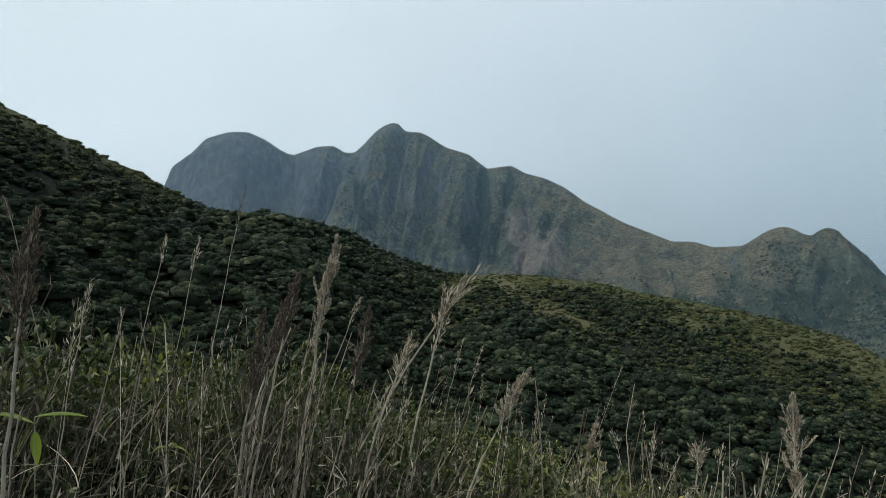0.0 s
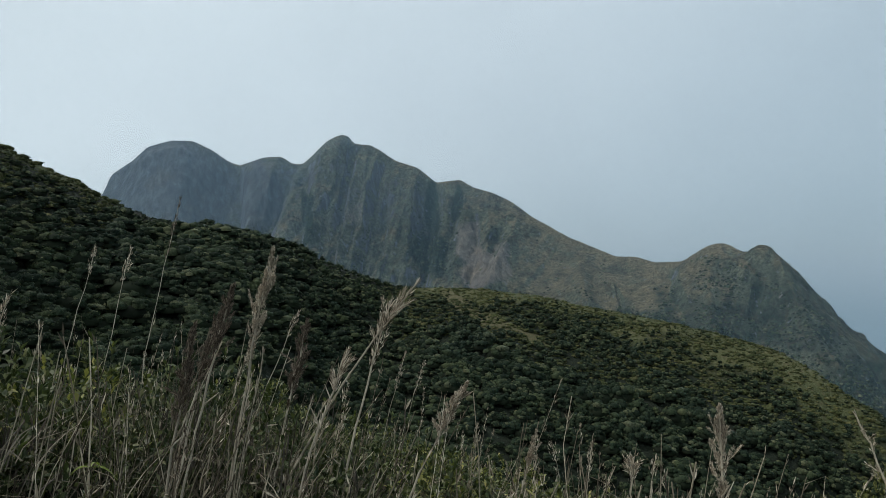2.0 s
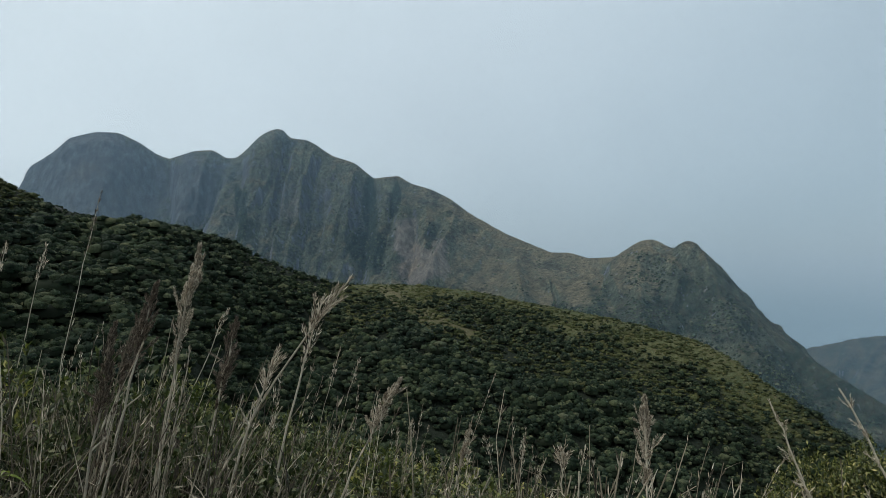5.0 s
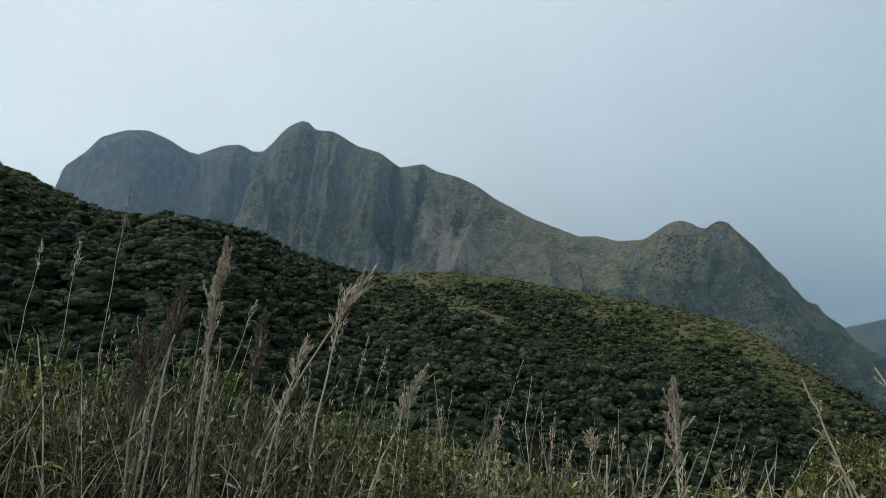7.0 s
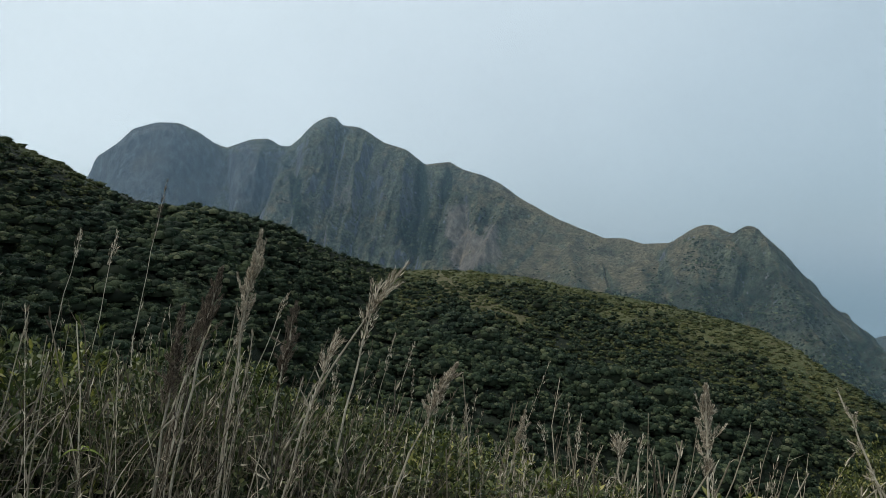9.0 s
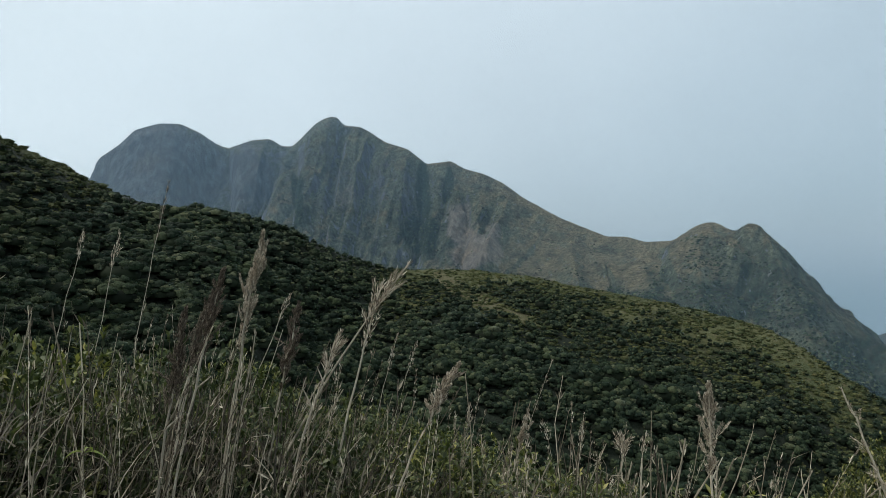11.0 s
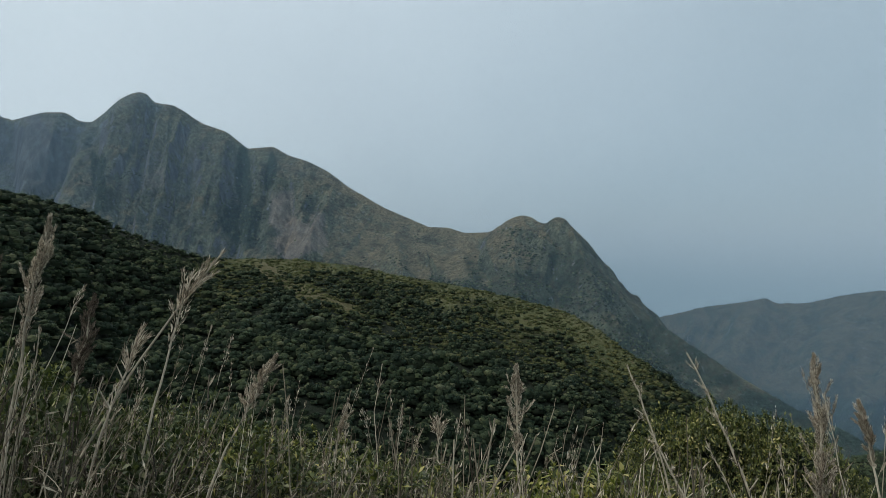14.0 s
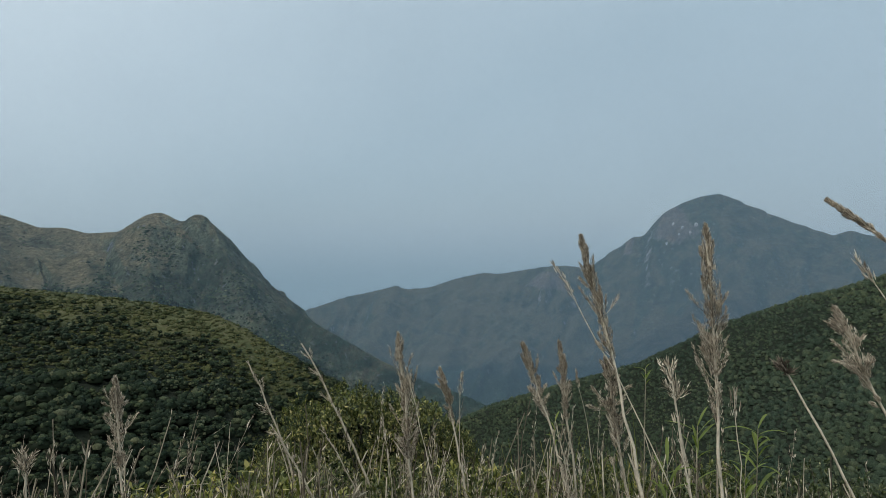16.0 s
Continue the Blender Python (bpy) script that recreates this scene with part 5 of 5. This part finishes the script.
    v, f = blade_arrays(rng, np.stack([x, y, z0], 1), rng.uniform(0.05, 0.24, n), lean, rng.uniform(0.0012, 0.0034, n), 4)
    half = n // 3
    for name, mat, take, words in (("grass_leaves", M_GREYSTRAW, slice(half, n), "curled dry leaves caught between grass stems"),
                                   ("dry_twigs", M_STRAW, slice(0, half), "tangle of short pale twigs between grass stems")):
        vv = v.reshape(n, 10, 3)[take]
        k = len(vv)
        ff = np.concatenate([np.arange(k)[:, None] * 10 + np.array([2 * i, 2 * i + 1, 2 * i + 3, 2 * i + 2]) for i in range(4)])
        tagged(new(name, mesh_from_arrays(name, vv.reshape(-1, 3), ff, mat)), words, "grass", kind="stuff")
    # green blades coming through
    az, r, clump, x, y, z = sector(rng, [(-45, 30, 240), (30, 98, 260), (61, 74, 320)], 2.5, 5.6)
    n = len(az)
    top = np.clip(EYE.z + r * np.tan(np.radians(grass_top(az) - 4.0 + 3.5 * ((az > 60) & (az < 75)) + rng.normal(0, 1.8, n) + 2 * clump)) - z, 0.1, 1.4)
    v, f = blade_arrays(rng, np.stack([x, y, z], 1), top, rng.normal(0.08, 0.26, (n, 2)), rng.uniform(0.002, 0.005, n))
    tagged(new("green_grass", mesh_from_arrays("green_grass", v, f, M_BLADE)), "fresh green grass blades among the dry stems", "grass", kind="stuff")


grow_grass()

# ---- tall flowering stalks: tip, a lower point of the stem, plume share, plume width, habit, tone ----
WEST_PLUMES = [
    ((-0.89, 1.44, 1.72), (-0.93, 1.42, 1.32), 0.60, 0.044, 'full', 1),
    ((-0.98, 3.24, 1.92), (-1.14, 3.19, 0.97), 0.30, 0.020, 'thin', 1),
    ((-1.11, 3.00, 1.68), (-1.23, 2.95, 0.97), 0.22, 0.022, 'thin', 0),
    ((-1.24, 2.95, 1.69), (-1.35, 2.90, 1.13), 0.22, 0.022, 'thin', 0),
    ((-0.40, 2.47, 1.68), (-0.50, 2.45, 1.11), 0.60, 0.056, 'full', 0),
    ((-0.51, 2.34, 1.55), (-0.61, 2.32, 1.12), 0.55, 0.050, 'full', 1),
    ((-0.60, 2.21, 1.43), (-0.67, 2.19, 0.96), 0.60, 0.051, 'full', 1),
    ((-0.31, 2.77, 1.39), (-0.40, 2.76, 0.92), 0.60, 0.063, 'full', 1),
    ((-0.37, 2.97, 1.41), (-0.56, 2.94, 0.93), 0.25, 0.021, 'thin', 0),
    ((-0.60, 2.52, 1.44), (-0.73, 2.49, 0.95), 0.50, 0.045, 'full', 1),
    ((-1.04, 1.94, 1.52), (-1.10, 1.90, 1.11), 0.30, 0.019, 'thin', 0),
    ((-1.44, 2.16, 1.80), (-1.37, 2.20, 1.41), 0.20, 0.013, 'thin', 1),
]
MIDDLE_PLUMES = [
    ((0.14, 2.59, 1.56), (-0.21, 2.59, 1.05), 0.42, 0.036, 'open', 0),
    ((0.04, 2.60, 1.49), (-0.11, 2.59, 0.90), 0.50, 0.049, 'open', 0),
    ((-0.12, 2.47, 1.31), (-0.26, 2.46, 0.90), 0.40, 0.039, 'open', 0),
    ((0.13, 4.06, 1.07), (0.02, 4.06, 0.65), 0.55, 0.032, 'thin', 0),
    ((0.27, 4.44, 0.96), (0.14, 4.45, 0.52), 0.55, 0.039, 'thin', 0),
    ((0.32, 2.44, 1.19), (0.14, 2.45, 0.82), 0.50, 0.056, 'full', 0),
    ((0.55, 3.84, 0.68), (0.53, 3.84, 0.34), 0.40, 0.034, 'thin', 0),
    ((0.80, 3.39, 0.76), (0.73, 3.41, 0.43), 0.55, 0.043, 'full', 0),
    ((0.87, 3.37, 0.71), (0.94, 3.34, 0.43), 0.40, 0.043, 'thin', 0),
    ((1.01, 3.12, 0.75), (0.99, 3.13, 0.48), 0.40, 0.035, 'thin', 0),
    ((1.20, 2.25, 1.14), (1.21, 2.24, 0.79), 0.75, 0.058, 'full', 0),
    ((1.11, 2.87, 0.78), (1.12, 2.87, 0.55), 0.50, 0.044, 'open', 0),
    ((1.21, 2.83, 0.79), (1.18, 2.85, 0.56), 0.40, 0.033, 'thin', 0),
]
VALLEY_PLUMES = [
    ((2.09, 2.77, 0.99), (2.25, 2.65, 0.45), 0.75, 0.050, 'bare', 0),
    ((2.06, 2.31, 1.14), (2.28, 2.12, 0.49), 0.80, 0.036, 'bare', 0),
    ((1.81, 1.47, 1.29), (1.84, 1.44, 0.77), 0.85, 0.063, 'full', 0),
    ((1.81, 1.43, 1.18), (1.88, 1.36, 0.68), 0.35, 0.020, 'thin', 0),
    ((2.34, 1.72, 1.05), (2.39, 1.65, 0.66), 0.50, 0.045, 'full', 0),
    ((2.39, 1.64, 1.03), (2.38, 1.65, 0.71), 0.30, 0.022, 'thin', 0),
    ((2.31, 1.28, 1.21), (2.37, 1.18, 0.83), 0.65, 0.054, 'full', 0),
    ((2.38, 1.16, 1.22), (2.40, 1.11, 0.75), 0.55, 0.040, 'full', 0),
    ((2.48, 1.14, 1.09), (2.51, 1.07, 0.65), 0.15, 0.014, 'thin', 0),
    ((2.02, 2.49, 0.74), (2.19, 2.35, 0.31), 0.60, 0.050, 'bare', 0),
    ((2.21, 1.94, 0.82), (2.24, 1.90, 0.40), 0.40, 0.031, 'thin', 0),
]
EAST_PLUMES = [
    ((1.92, 0.83, 1.63), (1.96, 0.73, 1.20), 0.80, 0.046, 'full', 0),
    ((1.88, 0.90, 1.55), (1.98, 0.68, 1.11), 0.25, 0.015, 'thin', 0),
    ((2.00, 0.79, 1.26), (2.03, 0.74, 0.88), 0.65, 0.054, 'full', 0),
    ((2.34, 0.73, 1.20), (2.36, 0.67, 0.86), 0.40, 0.050, 'open', 0),
    ((2.04, 0.51, 1.66), (2.05, 0.47, 1.05), 0.72, 0.069, 'full', 0),
    ((2.11, 0.45, 1.19), (2.11, 0.43, 0.95), 0.30, 0.025, 'thin', 0),
    ((2.32, 0.24, 1.42), (2.34, 0.12, 1.15), 0.75, 0.064, 'full', 0),
    ((2.47, 0.41, 1.22), (2.50, 0.24, 0.89), 0.12, 0.037, 'open', 1),
    ((1.84, 0.18, 1.71), (1.85, 0.04, 1.60), 0.65, 0.014, 'full', 0),
    ((1.95, 0.14, 1.58), (1.96, 0.03, 1.39), 0.35, 0.015, 'thin', 0),
]


def build_stalk(i, tip, low, share, width, habit, dark):
    rng = np.random.default_rng(900 + i)
    stem_mat = M_OLDSTALK if i < len(WEST_PLUMES) + 10 else M_STALK    # the western clumps are older and greyer
    tip, low = np.array(tip), np.array(low)
    slant = (tip - low) / max(1e-6, tip[2] - low[2])
    ground = float(slope_at(low[0], low[1]))
    drop = low[2] - ground + 0.03
    root = low - np.array([slant[0] * 0.55, slant[1] * 0.55, 1.0]) * drop
    root[2] = float(slope_at(root[0], root[1])) - 0.03
    # a smooth curve through root, lower point and tip
    k = np.linalg.norm(low - root) / (np.linalg.norm(low - root) + np.linalg.norm(tip - low))
    t = np.linspace(0, 1, 22)[:, None]
    ctrl = (low - root * (1 - k) ** 2 - tip * k ** 2) / (2 * k * (1 - k))
    path = root * (1 - t) ** 2 + ctrl * 2 * t * (1 - t) + tip * t ** 2
    path[1:-1] += rng.normal(size=(20, 3)) * 0.003
    stalk = new("grass_stalk")
    stalk.location = Vector(root)
    path = path - root
    thick = {"thin": 0.0026, "bare": 0.0070}.get(habit, 0.0062)
    v, f = tube(path, np.linspace(thick * 1.2, thick * 0.5, 22), 5)
    stem = part_of(stalk, "stem", mesh_from_arrays("stem", v, f, stem_mat, True))
    start = 1 - (1 - k) * share
    u = np.linspace(start, 1, 14)
    axis = np.stack([np.interp(u, t[:, 0], path[:, j]) for j in range(3)], 1)
    length = np.linalg.norm(axis[-1] - axis[0])
    mat = M_DARKPLUME if dark else M_PLUME
    if habit == "thin":
        v, f = spikelets(rng, axis, width, int(40 + 260 * length), 0.22, 0.020)
    elif habit == "bare":
        # a pale stem stripped to a few scattered tufts
        pieces = [spikelets(rng, axis, width * 0.35, int(40 + 160 * length), 0.3, 0.018)]
        for j in range(7):
            q = int(rng.integers(0, 12))
            side = rng.normal(size=3) * np.array([1, 1, 0.3])
            b = np.linspace(axis[q], axis[q] + (axis[-1] - axis[0]) * 0.07 + side / np.linalg.norm(side) * width * rng.uniform(0.4, 0.9), 5)
            pieces.append(tube(b, np.linspace(0.0014, 0.0005, 5), 4))
            pieces.append(spikelets(rng, b, width * 0.3, 40, 0.4, 0.016))
        v, f = merged(pieces)
    elif habit == "open":
        pieces = [spikelets(rng, axis, width * 0.6, int(60 + 240 * length), 0.3, 0.026)]
        for j in range(6):
            q = int(rng.integers(0, 9))
            side = rng.normal(size=3) * np.array([1, 1, 0.2])
            end = axis[q] + (axis[-1] - axis[0]) * rng.uniform(0.25, 0.5) + side / np.linalg.norm(side) * width * rng.uniform(0.6, 1.1)
            b = np.linspace(axis[q], end, 6)
            pieces.append(tube(b, np.linspace(0.0012, 0.0005, 6), 4))
            pieces.append(spikelets(rng, b, width * 0.3, 34, 0.35, 0.022))
        v, f = merged(pieces)
    else:
        # a ragged head that tapers to its tip: fine branches that hug the axis, husks gathered towards their ends
        pieces = [spikelets(rng, axis, width * 0.58, int(300 + 3000 * length), 0.26, 0.0125)]
        uu = np.linspace(max(0.0, start - 0.45 * (1 - start)), 1, 12)
        pieces.append(tube(np.stack([np.interp(uu, t[:, 0], path[:, i]) for i in range(3)], 1) + 0.0035, np.linspace(0.0016, 0.0006, 12), 4))
        for j in range(int(28 + 90 * length)):
            w = rng.uniform(0.0, 0.94) if j % 5 else rng.uniform(-0.35, 0.1)
            u0, reach = start + (1 - start) * w, (1 - start) * rng.uniform(0.10, 0.30)
            uu = np.linspace(u0, min(0.998, u0 + reach), 7)
            b = np.stack([np.interp(uu, t[:, 0], path[:, i]) for i in range(3)], 1)
            side = rng.normal(size=3) * np.array([1, 1, 0.1])
            side *= width * (rng.uniform(0.15, 0.75) if rng.uniform() < 0.8 else rng.uniform(0.8, 1.5)) * max(0.08, math.sin(math.pi * min(1.0, 0.12 + 0.84 * max(w + reach / (1 - start), 0.0)))) / np.linalg.norm(side)
            b = b + (np.linspace(0, 1, 7)[:, None] ** 0.7) * side
            pieces.append(tube(b, np.linspace(0.0011, 0.0004, 7), 4))
            pieces.append(spikelets(rng, b[2:], width * rng.uniform(0.10, 0.22) * (1.05 - 0.6 * max(w, 0)), int(rng.integers(60, 190)), 0.34, 0.0105))
        v, f = merged(pieces)
    part_of(stalk, "plume", mesh_from_arrays("plume", v, f, mat), "brown feathery seed plume" if dark else "pale tan feathery seed plume")
    # younger stems from the same root, shorter and without a plume
    for j in range(0 if habit == "thin" else 3):
        stop = int(rng.integers(12, 19))
        drift = rng.normal(size=3) * np.array([0.05, 0.05, 0.0])
        q = path[:stop] + np.linspace(0, 1, stop)[:, None] ** 1.5 * drift + np.array([rng.normal(0, 0.012), rng.normal(0, 0.012), 0])
        v, f = tube(q, np.linspace(thick * 0.9, thick * 0.3, stop), 5)
        part_of(stalk, "stem", mesh_from_arrays("stem", v, f, stem_mat, True))
        v, f = spikelets(rng, q[-5:], width * 0.35, int(rng.integers(40, 90)), 0.25, 0.024)
        part_of(stalk, "plume", mesh_from_arrays("plume", v, f, mat))
    # short broken twigs
    for j in range(0 if habit == "thin" else 4):
        q = int(rng.integers(4, 17))
        out = rng.normal(size=3) * np.array([0.035, 0.035, 0.0]) + np.array([0, 0, rng.uniform(0.02, 0.09)])
        v, f = tube(path[q] + np.linspace(0, 1, 4)[:, None] * out, np.array([0.6, 0.5, 0.4, 0.25]) * thick, 4)
        part_of(stem, "twig", mesh_from_arrays("twig", v, f, stem_mat, True))
    # dry leaves folded down along the stem
    for j in range(3):
        q = int(rng.integers(3, 12))
        v, f = blade_arrays(rng, path[q][None, :], np.array([rng.uniform(0.12, 0.34)]), rng.normal(0, 0.7, (1, 2)), np.array([0.004]), 5)
        part_of(stem, "leaf", mesh_from_arrays("leaf", v, f, stem_mat))
    words = {"full": "tall dry grass stalk with a dense %s plume", "open": "dry grass stalk with a loose branching %s seed head",
             "thin": "slender dry grass stem with a narrow %s spike", "bare": "pale dry grass stalk stripped to sparse %s tufts"}[habit] % ("brown" if dark else "tan")
    return tagged(stalk, words, "grass stalk", "tall grass stalks")


for number, row in enumerate(WEST_PLUMES + MIDDLE_PLUMES + VALLEY_PLUMES + EAST_PLUMES):
    build_stalk(number, *row)


# ---- fresh bamboo-like sprigs ----


def build_sprig(i, top, reach, count, length, droop, broad=0.05, aims=()):
    """A thin green stem with a fan of long pointed leaves; aims: sideways, forwards, upwards for the first leaves."""
    rng = np.random.default_rng(1200 + i)
    top = np.array(top)
    root = np.array([top[0] - 0.05, top[1], 0.0])
    root[2] = float(slope_at(root[0], root[1])) - 0.02
    sprig = new("bamboo_sprig")
    sprig.location = Vector(root)
    u = np.linspace(0, 1, 9)[:, None]
    path = u * (top - root) + u * (1 - u) * np.array([0.05, 0.02, 0])
    v, f = tube(path, np.linspace(0.0030, 0.0012, 9), 5)
    stem = part_of(sprig, "stem", mesh_from_arrays("stem", v, f, M_STRAW, True))
    for j in range(count):
        start = path[-1] - np.array([0, 0, 1.0]) * reach * (j / max(1, count)) * rng.uniform(0.6, 1.1)
        a = j * 2.4 + rng.uniform(-0.5, 0.5)
        way = np.array(aims[j] if j < len(aims) else [math.cos(a), math.sin(a), rng.uniform(0.5, 1.8)], float)
        way /= np.linalg.norm(way)
        L = length * rng.uniform(0.7, 1.2)
        t = np.linspace(0, 1, 7)[:, None]
        mid = start + way * L * t + np.array([0, 0, -droop * L]) * t ** 2
        side = np.cross(way, (0, 0, 1.0))
        side /= np.linalg.norm(side)
        w = (np.sin(np.pi * np.clip(t * 0.93 + 0.05, 0, 1)) ** 0.8) * L * broad
        lift = np.array([0, 0, 1.0]) * w * 0.45
        v = np.concatenate([mid - side * w + lift, mid, mid + side * w + lift])
        k = np.arange(6)[:, None]
        f = np.concatenate([k + np.array([0, 7, 8, 1]), k + np.array([7, 14, 15, 8])])
        part_of(stem, "leaf", mesh_from_arrays("leaf", v, f, M_SPRIG, True))
    return tagged(sprig, "fresh green bamboo sprig with long pointed leaves", "bamboo", "bamboo sprigs")


M_SPRIG = leaf_material("bamboo_leaves", [(0.0, (0.09, 0.125, 0.03)), (0.6, (0.15, 0.19, 0.05)), (1.0, (0.28, 0.27, 0.11))], 9.0, ((0.75, 0.8, 0.75), (1.2, 1.15, 1.0)), 0.45, 0.4, 0.3)
for number, (spot, reach, count, length, droop, *more) in enumerate([
        ((-1.13, 1.82, 1.17), 0.05, 4, 0.125, 0.15, 0.12, ((1, 0.5, 0.05), (-0.45, -0.2, -0.9), (-0.6, -0.2, 0.3), (-0.2, 0.4, -0.7))), ((-0.89, 2.13, 0.99), 0.01, 3, 0.085, 0.9, 0.12, ((-0.9, -0.3, 0.5), (0.8, 0.3, 0.3), (0.2, 0.5, 0.8))), ((2.58, 0.90, 1.12), 0.08, 9, 0.06, 0.3), ((2.31, 1.14, 0.93), 0.10, 9, 0.06, 0.3),
        ((2.41, 0.65, 0.98), 0.2, 11, 0.11, 0.25), ((2.37, 0.45, 1.02), 0.2, 14, 0.12, 0.4), ((2.27, 0.70, 0.88), 0.22, 10, 0.11, 0.3), ((2.50, 0.52, 0.85), 0.22, 10, 0.11, 0.3)]):
    build_sprig(number, spot, reach, count, length, droop, *more)
